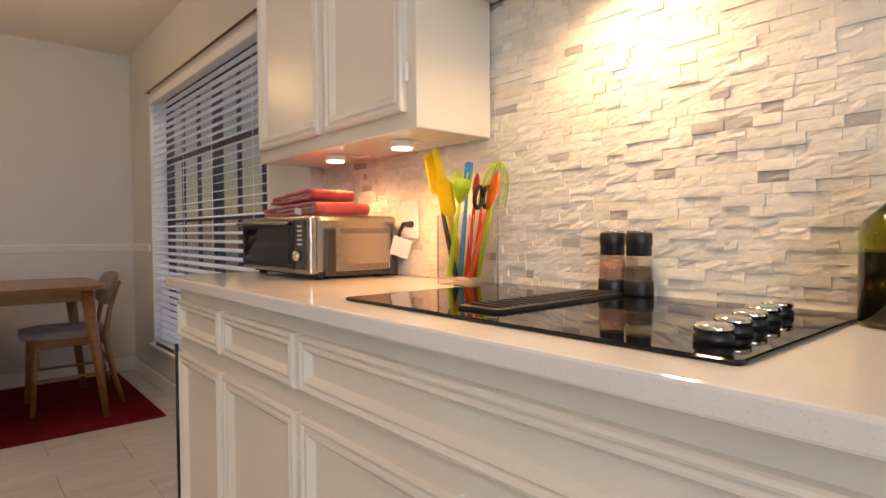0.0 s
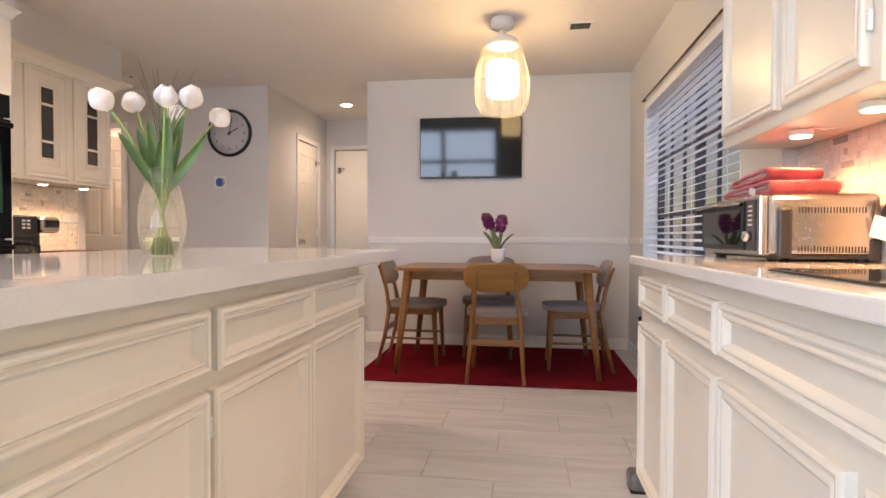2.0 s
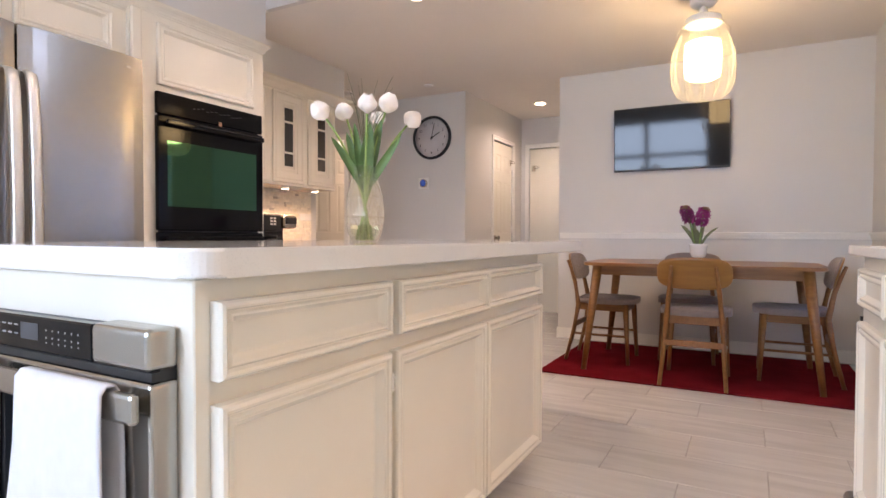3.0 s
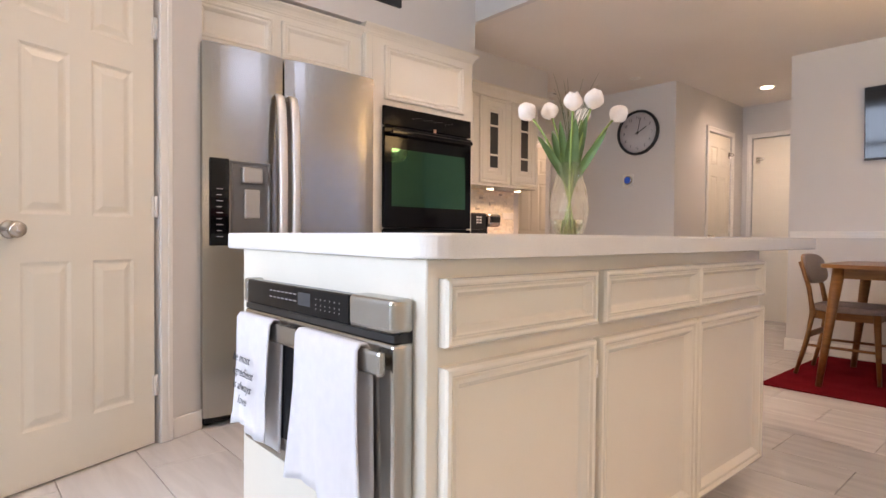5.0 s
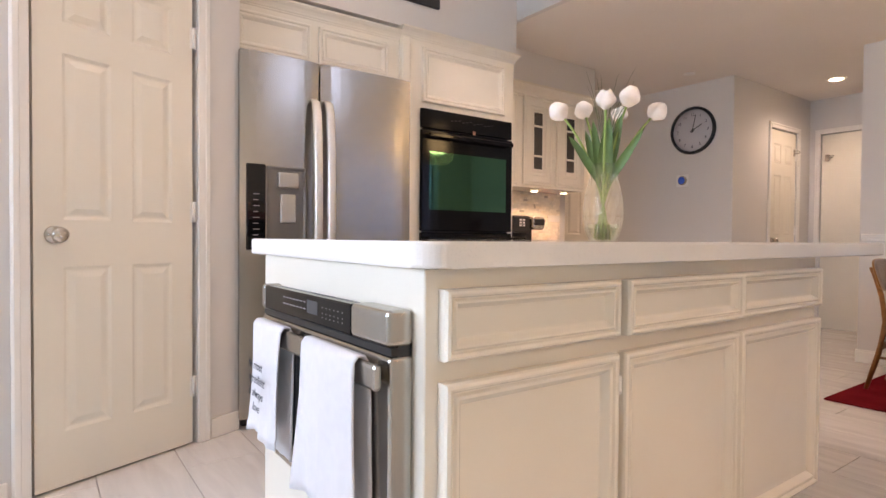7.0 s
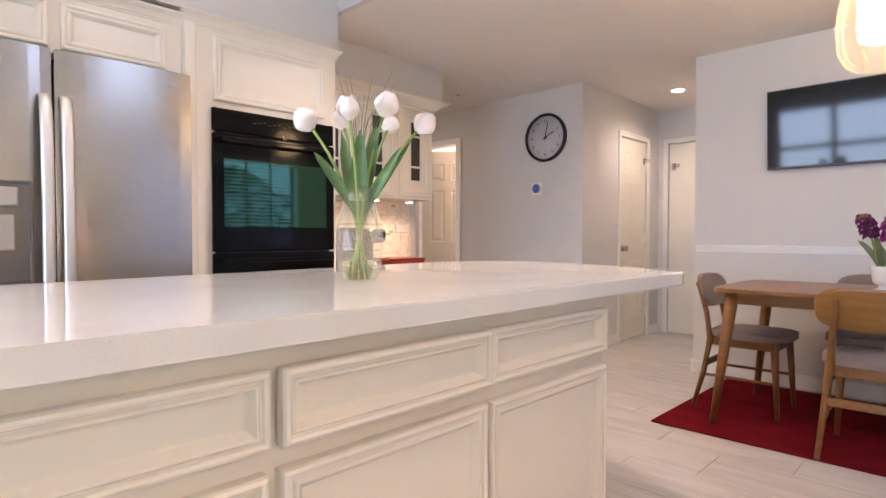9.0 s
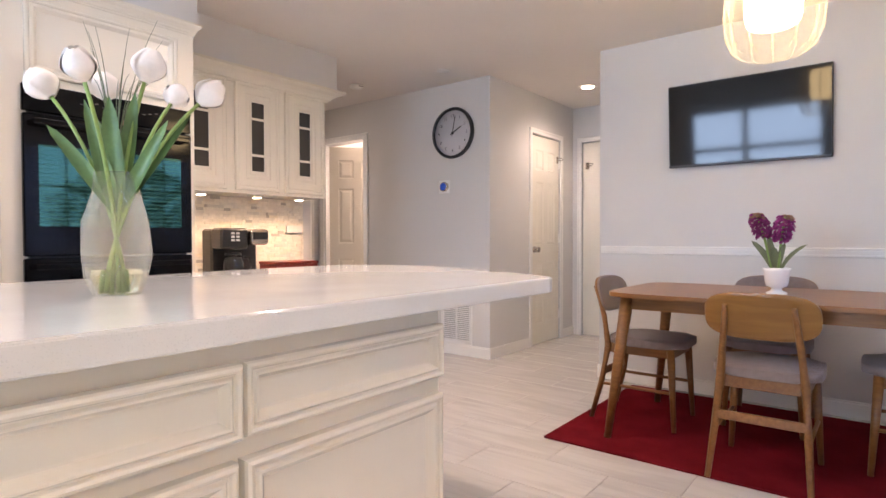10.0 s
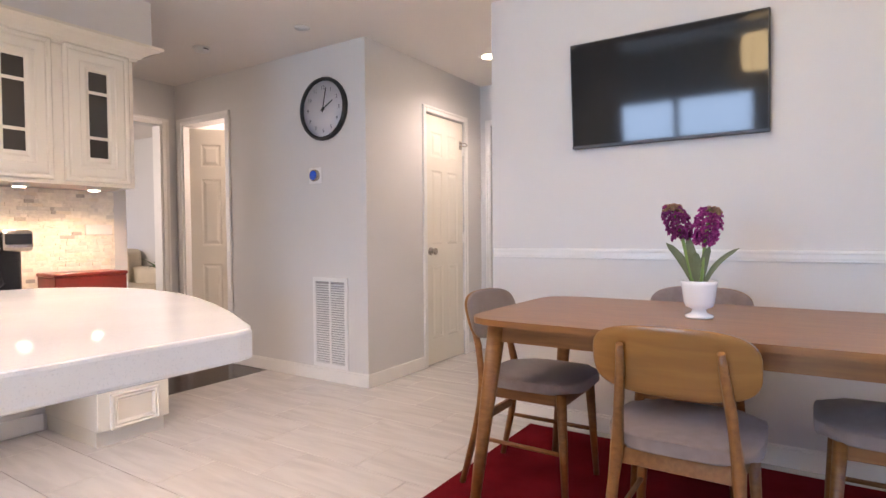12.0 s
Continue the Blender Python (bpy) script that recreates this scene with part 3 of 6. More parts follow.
# run of base cabinets under the cooktop
FY = 1.122
units = [(-1.655, -0.805, [(-1.627, -1.262), (-1.238, -0.820)], False), (-0.805, 0.165, [(-0.798, -0.322), (-0.275, 0.15)], True),
         (0.165, 1.05, [(0.18, 0.59), (0.62, 1.035)], False), (1.05, 1.95, [(1.065, 1.48), (1.51, 1.935)], False)]
for x0, x1, doors, wide in units:
    c = thing("base_cabinet", ((x0 + x1) / 2, 1.4, 0), "white painted base cabinet with moulded doors and drawer fronts", "cabinet", "base cabinets along the cooktop wall")
    bm = bm_new()
    box(bm, x0, x1, FY, 1.66, 0.095, 0.882)
    part("body", bm, M_WHITE, c)
    part("toe_kick", box(bm_new(), x0, x1, FY + 0.06, 1.66, 0, 0.094), M_WHITE, c)
    for a, b in doors:
        front("door", c, b - a, 0.555, face(a, FY, 0.125, "-y"), hinge=None if wide or a == doors[0][0] else "r")
        if not wide:
            front("drawer_front", c, b - a, 0.115, face(a, FY, 0.728, "-y"), DRAWPROF)
    if wide:
        front("drawer_front", c, doors[1][1] - doors[0][0], 0.115, face(doors[0][0], FY, 0.728, "-y"), DRAWPROF)

bm = bm_new()
prism(bm, [(-1.70, 1.66), (-1.70, 1.10), (-1.685, 1.085), (1.98, 1.085), (1.98, 1.66)], 0.8825, 0.915, 0.005, 2)
tagged(part("countertop", bm, M_QUARTZ), "speckled off-white quartz countertop on the base cabinets", "countertop")

# upper cabinet beside the window
c = thing("wall_cabinet", (-1.22, 1.55, 1.295), "white painted wall cabinet with two doors", "cabinet")
part("body", box(bm_new(), -1.675, -0.78, 1.40, 1.645, 1.295, 2.40, 0.002), M_WHITE, c)
for a, b, hg in ((-1.645, -1.222, "l"), (-1.185, -0.815, "r")):
    front("door", c, b - a, 1.05, face(a, 1.40, 1.335, "-y"), hinge=hg)
# cabinets above the cooktop
for x0, x1 in ((-0.777, 0.1), (0.1, 1.0), (1.0, 1.95)):
    c = thing("hood_cabinet", ((x0 + x1) / 2, 1.55, 1.64), "white painted cabinet above the cooktop", "cabinet", "cabinets above the cooktop")
    part("body", box(bm_new(), x0, x1, 1.40, 1.645, 1.64, 2.42, 0.002), M_WHITE, c)
    front("door", c, (x1 - x0) / 2 - 0.02, 0.70, face((x0 + x1) / 2 + 0.01, 1.40, 1.68, "-y"))
    front("door", c, (x1 - x0) / 2 - 0.02, 0.70, face(x0 + 0.01, 1.40, 1.68, "-y"))
bm = lathe(bm_new(), [(0.055, 0), (0.06, -0.004), (0.06, -0.012), (0.05, -0.014)], 24, (-0.36, 1.53, 1.638))
c = thing("hood_lamp", (-0.36, 1.53, 1.638), "round white lamp under the hood cabinet", "lamp")
part("rim", bm, M_PLASTICWHITE, c)
part("lens", lathe(bm_new(), [(0.0, 0), (0.046, 0), (0.046, -0.003), (0.0, -0.003)], 24, (-0.36, 1.53, 1.6235)), M_LIGHT, c)


def puck(x, y, z, cord=True):
    p = thing("puck_light", (x, y, z), "small round under-cabinet light, switched on", "lamp", "under-cabinet lights")
    part("housing", lathe(bm_new(), [(0.030, 0), (0.034, -0.003), (0.034, -0.016), (0.030, -0.018)], 24, (x, y, z - 0.001)), M_PLASTICWHITE, p)
    part("lens", lathe(bm_new(), [(0.0, 0), (0.027, 0), (0.027, -0.003), (0.0, -0.003)], 24, (x, y, z - 0.0195)), M_LIGHT, p)
    if cord:
        part("cord", path_tube(bm_new(), [(x + 0.033, y, z - 0.008), (x + 0.05, y + 0.01, z - 0.004), (x + 0.07, y + 0.03, z - 0.012), (x + 0.075, y + 0.08, z - 0.006)], 0.002, 6), M_PLASTICWHITE, p)
    return p


for lx in (-1.31, -0.96):
    puck(lx, 1.49, 1.295)
for lx in (-2.45, -2.85, -3.2):
    puck(lx, -2.47, 1.335, False)

# island
IX0, IX1, IY = -1.72, -0.076, 0.037
c = thing("island_cabinet", (-0.9, -0.4, 0), "white painted kitchen island with three doors and drawers", "island")
bm = bm_new()
box(bm, IX0, IX1, -0.83, IY, 0.06, 0.868, 0.003)
part("body", bm, M_WHITE, c)
part("toe_kick", box(bm_new(), IX0 + 0.03, IX1 - 0.04, -0.80, IY - 0.06, 0, 0.06), M_WHITE, c)
for a, b, hg in ((-0.600, -0.106, None), (-1.148, -0.622, "l"), (-1.705, -1.160, None)):
    thick = Matrix.Diagonal((1, 1.35, 1, 1))
    front("door", c, b - a, 0.575, face(b, IY, 0.085, "+y") @ thick, hinge=hg)
    front("drawer_front", c, b - a + 0.004, 0.13, face(b, IY + (0.009 if hg == "l" else 0.0), 0.70, "+y") @ thick, DRAWPROF)


bm = prism(bm_new(), [(-0.053 - 0.055 * (1 - math.cos(radians(11.25 * i))), 0.020 + 0.055 * math.sin(radians(11.25 * i))) for i in range(9)] + [(-2.205, 0.092), (-2.236, 0.084), (-2.256, 0.058), (-2.283, -0.005), (-2.335, -0.105), (-2.398, -0.245), (-2.452, -0.39),
                         (-2.497, -0.54), (-2.518, -0.69), (-2.508, -0.83), (-2.465, -0.95), (-2.38, -1.035), (-2.25, -1.075), (-2.05, -1.085), (-0.10, -0.955), (-0.075, -0.945), (-0.063, -0.92)], 0.8685, 0.917, 0.006, 2)
tagged(part("countertop", bm, M_QUARTZ), "white quartz island countertop with a rounded bar end", "countertop")

# microwave drawer in the end of the island
SETBACK = 0.0
c = thing("microwave_drawer", (-0.06, -0.32, 0.33), "stainless microwave drawer with a bar handle", "microwave")
part("body", box(bm_new(), -0.0765, -0.047, -0.69, -0.004, 0.34, 0.775), M_BLACK, c)
part("control_panel", box(bm_new(), -0.045, -0.0245, -0.672, -0.150, 0.717, 0.780, 0.003), M_PANEL, c, "black glass control panel")
part("control_trim", box(bm_new(), -0.0755, -0.022, -0.150, 0.004, 0.716, 0.783, 0.010, seg=3), M_STEEL, c)
part("control_trim", box(bm_new(), -0.0755, -0.022, -0.698, -0.672, 0.716, 0.783, 0.010, seg=3), M_STEEL, c)
part("gap", box(bm_new(), -0.046, -0.030, -0.695, 0.0, 0.7, 0.7145), M_BLACK, c)
dr = part("drawer_front", box(bm_new(), -0.0755, -0.026, -0.698, 0.004, 0.335, 0.698, 0.008, seg=3), M_STEEL, c)
part("window", box(bm_new(), -0.026, -0.0235, -0.60, -0.16, 0.40, 0.675), M_PANEL, dr)
bm = box(bm_new(), -0.012, 0.004, -0.68, 0.0, 0.640, 0.688, 0.007, seg=2)
for y in (-0.65, -0.04):
    box(bm, -0.024, -0.010, y - 0.012, y + 0.012, 0.650, 0.676, 0.003)
part("handle", bm, M_STEEL, dr)
M_PRINT = mat("faint_print", (0.24, 0.24, 0.25), 0.5, vary=0, bump=0)
for i in range(7):
    for z in (0.760, 0.744):
        part("button_mark", box(bm_new(), -0.0247, -0.0239, -0.53 + i * 0.022, -0.517 + i * 0.022, z, z + 0.003), M_PRINT, c)
for i in range(6):
    for z in (0.757, 0.744, 0.735):
        part("button_mark", box(bm_new(), -0.0247, -0.0239, -0.29 + i * 0.02, -0.287 + i * 0.02, z, z + 0.003), M_PRINT, c)
part("display", box(bm_new(), -0.0247, -0.0237, -0.375, -0.315, 0.738, 0.768), M_DARKGREY, c)
c.location.x -= SETBACK
c.location.z += 0.009


def towel(name, y0, y1, zf, zb, label, lines=False, flare=0.03):
    """A cloth folded over the bar handle: front and back fall, with soft folds."""
    t = thing(name, (0.02, (y0 + y1) / 2, zf), label, "towel", "towels on the microwave handle")
    bm = bm_new()
    nu, rows = 22, []
    prof = [(0.002, zb), (0.002, zb + 0.1), (0.002, 0.62), (0.004, 0.676), (0.012, 0.69), (0.024, 0.69), (0.032, 0.68), (0.034, 0.64), (0.036, 0.57), (0.039, 0.5), (0.042, 0.43), (0.045, zf + 0.02), (0.046, zf)]
    for j, (x, z) in enumerate(prof):
        row = []
        for i in range(nu + 1):
            u = i / nu
            fall = max(0.0, (0.69 - z) / 0.33)
            yy = y0 + (y1 - y0) * u + flare * fall * (u - 0.35) * (1 if j > 5 else 0.6)
            fold = 0.006 * fall * math.sin(u * 9 + z * 6) + 0.004 * fall * math.sin(u * 23 + 2 + z * 14)
            row.append(bm.verts.new((x - 0.014 + (fold if j > 5 else abs(fold) * 0.3), yy, z + 0.010 * math.sin(u * 5) * fall * (j > 9))))
        rows.append(row)
    for a, b in zip(rows, rows[1:]):
        for i in range(nu):
            bm.faces.new((a[i], a[i + 1], b[i + 1], b[i])).smooth = True
    t.location.x -= SETBACK + 0.006
    t.location.z += 0.011
    ob = part("cloth", bm, M_TOWEL, t)
    md = ob.modifiers.new("thick", "SOLIDIFY")
    md.thickness, md.offset = 0.004, 1
    return t


towel("dish_towel", -0.311, -0.060, 0.36, 0.33, "plain white cotton towel hanging from the handle")
tw = towel("dish_towel", -0.648, -0.445, 0.40, 0.36, "white cotton towel with dark script lettering", True, -0.03)


def words(text, m, size, material, parent=None, name="lettering", shear=0.0):
    cu = bpy.data.curves.new(name, "FONT")
    cu.body, cu.size, cu.shear, cu.extrude = text, size, shear, 0.0003
    tmp = bpy.data.objects.new(name, cu)
    scene.collection.objects.link(tmp)
    me = bpy.data.meshes.new_from_object(tmp.evaluated_get(bpy.context.evaluated_depsgraph_get()))
    bpy.data.objects.remove(tmp)
    me.transform(m)
    if parent:
        me.transform(Matrix.Translation(-ORG.get(parent.name, Vector())))
    me.materials.clear()
    me.materials.append(material)
    ob = new(name, me)
    if parent:
        ob.parent = parent
        ORG[ob.name] = ORG.get(parent.name, Vector())
    return ob


for i, s in enumerate(("he most", "ngredient", "is always", "love")):
    words(s, face(0.042, -0.622 + (0.03 if i == 3 else 0), 0.575 - i * 0.036, "+x") @ pose(0, 0, 0, 90), 0.032, M_INK, tw, shear=0.5)

def crown(parent, xa, xb, y, zb, ya, la, height, reach):
    """A cove moulding along a front, mitred round the end at xa."""
    bm, rows = bm_new(), []
    for fz, fy in ((0, 0.08), (0.08, 0.15), (0.14, 0.15), (0.2, 0.26), (0.36, 0.36), (0.56, 0.58), (0.72, 0.84), (0.78, 0.9), (0.84, 1.0), (1.0, 1.0)):
        d = fy * reach
        rows.append([bm.verts.new(v) for v in ((xb, ya, zb + fz * height), (xb, y + d, zb + fz * height), (xa - la * d, y + d, zb + fz * height), (xa - la * d, ya, zb + fz * height))])
    for p, q in zip(rows, rows[1:]):
        for i in range(4):
            bm.faces.new((p[i], p[(i + 1) % 4], q[(i + 1) % 4], q[i]))
    bm.faces.new(rows[0][::-1])
    bm.faces.new(rows[-1])
    return part("crown", bm, M_WHITE, parent)


# tall wall: fridge, oven tower
TY = -1.98
c = thing("oven_tower", (-1.75, -2.3, 0), "white painted tall cabinet around the wall ovens", "cabinet")
for nm, q in (("side_panel", (-1.405, -1.25, -2.72, TY, 0, 2.11)), ("side_panel", (-2.15, -2.105, -2.72, TY, 0, 2.11)), ("upper_box", (-2.105, -1.405, -2.72, TY, 1.71, 2.11)),
              ("lower_box", (-2.105, -1.405, -2.72, TY, 0, 0.32)), ("back_panel", (-2.105, -1.405, -2.72, -2.45, 0.32, 1.71))):
    part(nm, box(bm_new(), *q), M_WHITE, c)
front("door", c, 0.66, 0.325, face(-1.40, TY, 1.745, "+y"))
front("drawer_front", c, 0.66, 0.18, face(-1.40, TY, 0.11, "+y"), DRAWPROF)
crown(c, -2.15, -1.25, TY, 2.11, -2.3, 1.0, 0.06, 0.036)
part("pilaster", box(bm_new(), -1.31, -1.255, TY, TY + 0.02, 0, 2.11, 0.006), M_WHITE, c)

c = thing("fridge_cabinet", (-0.76, -2.3, 1.83), "white painted cabinet above the refrigerator", "cabinet")
part("body", box(bm_new(), -1.25, -0.27, -2.72, TY - 0.02, 1.83, 2.11), M_WHITE, c)
front("door", c, 0.40, 0.20, face(-0.30, TY - 0.02, 1.85, "+y"), hinge=None)
front("door", c, 0.43, 0.20, face(-0.745, TY - 0.02, 1.85, "+y"))
crown(c, -1.25, -0.24, TY - 0.02, 2.08, -2.3, 0.0, 0.06, 0.04)
b = box(bm_new(), -0.296, -0.284, TY - 0.024, TY - 0.002, 1.86, 1.96, 0.002)
part("hinge", b, M_NICKEL, c, "brass face hinge")

# double oven
c = thing("wall_oven", (-1.75, -2.0, 0.33), "black glass double wall oven built into the tall cabinet", "oven")
part("body", box(bm_new(), -2.10, -1.41, -2.44, TY + 0.004, 0.33, 1.705), M_BLACK, c)
part("control_panel", box(bm_new(), -2.118, -1.385, TY + 0.004, TY + 0.026, 1.588, 1.705, 0.004), M_OVENBLACK, c)
for z0, z1 in ((0.965, 1.578), (0.34, 0.955)):
    dd = part("door", box(bm_new(), -2.118, -1.385, TY + 0.004, TY + 0.032, z0, z1, 0.005), M_OVENBLACK, c)
    part("window", box(bm_new(), -2.06, -1.44, TY + 0.032, TY + 0.0335, z0 + 0.13, z1 - 0.13), M_OVENGLASS, dd, "greenish coated oven window")
    bm = box(bm_new(), -2.09, -1.41, TY + 0.062, TY + 0.078, z1 - 0.05, z1 - 0.022, 0.006)
    for x in (-2.07, -1.43):
        box(bm, x - 0.01, x + 0.01, TY + 0.03, TY + 0.064, z1 - 0.046, z1 - 0.026, 0.003)
    part("handle", bm, M_OVENBLACK, dd)
part("latch", box(bm_new(), -1.80, -1.78, TY + 0.026, TY + 0.029, 1.583, 1.607), M_YELLOWBUD, c, "small amber indicator")
for i in range(12):
    part("button_mark", box(bm_new(), -1.62 - i * 0.03, -1.605 - i * 0.03, TY + 0.0255, TY + 0.0265, 1.648 + (i % 3) * 0.006, 1.652 + (i % 3) * 0.006), M_DARKGREY, c)

# refrigerator
RX0, RX1, RXM, RY = -1.235, -0.285, -0.685, -1.83
c = thing("refrigerator", (-0.76, -2.2, 0), "stainless steel side-by-side refrigerator with an ice dispenser", "refrigerator")
part("case", box(bm_new(), RX0 + 0.01, RX1 - 0.005, -2.70, RY - 0.075, 0.04, 1.78, 0.004), M_DARKGREY, c, "dark grey case")
part("base_grille", box(bm_new(), RX0 + 0.02, RX1 - 0.02, RY - 0.09, RY - 0.05, 0.015, 0.06), M_BLACK, c)
for x in (RX0 + 0.06, RX1 - 0.05):
    part("foot", tube(bm_new(), (x, RY - 0.09, 0.0), (x, RY - 0.09, 0.045), 0.022, n=12), M_BLACK, c)


def fridge_door(x0, x1):
    out = [(x0 + 0.004, RY - 0.07), (x1 - 0.004, RY - 0.07)]
    n = 10
    for i in range(n + 1):
        u = i / n
        out.append((x1 - 0.002 - (x1 - x0 - 0.004) * u, RY - 0.012 + 0.012 * (1 - (2 * u - 1) ** 4)))
    return out


ld = part("door", prism(bm_new(), fridge_door(RXM + 0.003, RX1), 0.05, 1.805, 0.004, 2), M_STEEL, c)
rd = part("door", prism(bm_new(), fridge_door(RX0, RXM - 0.003), 0.05, 1.805, 0.004, 2), M_STEEL, c)
for x, dd in ((RXM + 0.035, ld), (RXM - 0.035, rd)):
    bm, rows = bm_new(), []
    for y, z, wd in ((0.0, 1.615, 0.017), (0.030, 1.60, 0.020), (0.048, 1.54, 0.021), (0.058, 1.42, 0.021), (0.066, 1.2, 0.021), (0.067, 1.0, 0.021), (0.062, 0.8, 0.021), (0.052, 0.62, 0.021), (0.034, 0.49, 0.020), (0.0, 0.46, 0.017)):
        rows.append([bm.verts.new((x + u * wd, RY + y + v, z)) for u, v in ((-1, -0.012), (-1, 0.004), (-0.6, 0.011), (0.6, 0.011), (1, 0.004), (1, -0.012))])
    for a, b in zip(rows, rows[1:]):
        for i in range(6):
            bm.faces.new((a[i], a[(i + 1) % 6], b[(i + 1) % 6], b[i])).smooth = i in (1, 2, 3)
    bm.faces.new(rows[0][::-1])
    bm.faces.new(rows[-1])
    part("handle", bm, M_HANDLE, dd)
part("dispenser_panel", box(bm_new(), -0.405, -0.315, RY - 0.004, RY + 0.006, 0.86, 1.27, 0.003), M_BLACKGLASS, ld, "black dispenser panel")
part("dispenser_niche", rings(bm_new(), 0.20, 0.40, [(0, 0.0), (0, 0.006), (0.008, 0.006), (0.012, 0.001)], face(-0.41, RY, 0.862, "+y")), mat("niche_steel", (0.20, 0.19, 0.18), 0.32, 0.8, vary=0.03, bump=0), ld, "darker steel dispenser recess")
part("dispenser_spout", box(bm_new(), -0.56, -0.46, RY + 0.001, RY + 0.035, 1.16, 1.235, 0.008, seg=3), M_SATIN, ld)
part("dispenser_paddle", box(bm_new(), -0.55, -0.475, RY + 0.001, RY + 0.02, 0.99, 1.13, 0.006, seg=3), M_SATIN, ld)
for i in range(9):
    part("button_mark", box(bm_new(), -0.375 + (i % 2) * 0.006, -0.345, RY + 0.0062, RY + 0.0068, 0.90 + i * 0.028, 0.904 + i * 0.028), M_PRINT, ld)
part("badge", box(bm_new(), -1.165, -1.14, RY - 0.0005, RY + 0.001, 1.74, 1.752, 0.0005), M_CHROME, rd)

# sign on the wall above the cabinets
tagged(part("wall_sign", box(bm_new(), -1.52, -1.05, -1.98, -1.96, 2.322, 2.48, 0.002), M_BLACK), "black wooden sign hanging above the tall cabinets", "sign")

# glass-fronted cabinet above the coffee desk
GY = -2.40
c = thing("glass_cabinet", (-2.77, -2.55, 1.335), "white painted wall cabinet with three glass-paned doors", "cabinet")
part("body", box(bm_new(), -3.385, -2.155, -2.715, GY, 1.335, 2.125), M_WHITE, c)
for b in (-2.245, -2.640, -3.025):
    w, h, m = 0.335, 0.71, face(b, GY, 1.355, "+y")
    bm = rings(bm_new(), w, h, [(0, 0), (0, 0.012), (0.006, 0.018), (0.018, 0.018), (0.025, 0.013), (0.035, 0.017), (0.075, 0.018), (0.080, 0.013), (0.102, 0.016), (0.114, 0.010)], m)
    dd = part("door", bm, M_WHITE, c)
    zs = (0.125, 0.235, 0.475, 0.59)
    for z0, z1 in zip(zs, zs[1:]):
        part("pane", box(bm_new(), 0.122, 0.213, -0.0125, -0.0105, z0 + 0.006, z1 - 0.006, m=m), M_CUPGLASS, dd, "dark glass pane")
    for z in zs[1:3]:
        part("muntin", box(bm_new(), 0.114, 0.221, -0.017, -0.0102, z - 0.008, z + 0.008, m=m), M_WHITE, dd)
crown(c, -3.385, -2.155, GY, 2.05, -2.715, 1.8, 0.095, 0.080)

# coffee desk
c = thing("desk_cabinet", (-3.23, -2.45, 0), "white painted drawer pedestal under the coffee desk", "cabinet")
part("body", box(bm_new(), -3.40, -3.03, -2.715, -2.13, 0.085, 0.72, 0.003), M_WHITE, c)
part("toe_kick", box(bm_new(), -3.39, -3.04, -2.715, -2.17, 0, 0.085), M_WHITE, c)
for z, h in ((0.088, 0.180), (0.313, 0.190), (0.535, 0.155)):
    front("drawer_front", c, 0.25, h, face(-3.09, -2.13, z, "+y"), DRAWPROF)
c = thing("desk_cabinet", (-2.3, -2.45, 0), "white painted base cabinet beside the oven tower", "cabinet")
part("body", box(bm_new(), -2.48, -2.155, -2.715, -2.13, 0.085, 0.72, 0.003), M_WHITE, c)
part("toe_kick", box(bm_new(), -2.47, -2.155, -2.715, -2.17, 0, 0.085), M_WHITE, c)
for z, h in ((0.10, 0.43), (0.56, 0.13)):
    front("door" if h > 0.3 else "drawer_front", c, 0.29, h, face(-2.175, -2.13, z, "+y"), DRAWPROF)
tagged(part("countertop", box(bm_new(), -3.43, -2.155, -2.715, -2.10, 0.72, 0.755, 0.004), M_QUARTZ), "white quartz coffee desk top", "countertop")

# ---------- cooktop and what stands on the counter ----------
c = thing("cooktop", (-0.36, 1.40, 0.915), "black glass electric cooktop with a centre vent", "cooktop")
part("glass_top", prism(bm_new(), rounded(-0.725, 0.03, 1.168, 1.635, 0.012, 3), 0.915, 0.9215, 0.002, 1), M_BLACKGLASS, c)
gr = part("vent_frame", rings(bm_new(), 0.09, 0.37, [(0, 0.0), (0.0, 0.005), (0.005, 0.007), (0.009, 0.007), (0.011, 0.001)], Matrix.Translation((-0.445, 1.225, 0.9215)) @ pose(0, 0, 0, -90) @ pose(0, 0, 0, 0, 0, 0)), M_BLACK, c)
for i in range(17):
    y = 1.245 + i * 0.0205
    part("vent_slat", box(bm_new(), -0.438, -0.362, y, y + 0.008, 0.9235, 0.930, 0.001), M_BLACK, gr)
for i in range(5):
    y = 1.243 + i * 0.070
    k = part("control_knob", lathe(bm_new(), [(0.022, 0.0), (0.022, 0.008), (0.019, 0.011), (0.019, 0.013)], 24, (-0.03 - i * 0.007, y, 0.9215)), M_BLACK, c)
    part("knob_cap", lathe(bm_new(), [(0.021, 0.0), (0.022, 0.006), (0.019, 0.009), (0.0, 0.010)], 24, (-0.03 - i * 0.007, y, 0.9347)), M_CHROME, k, "chrome knob cap")


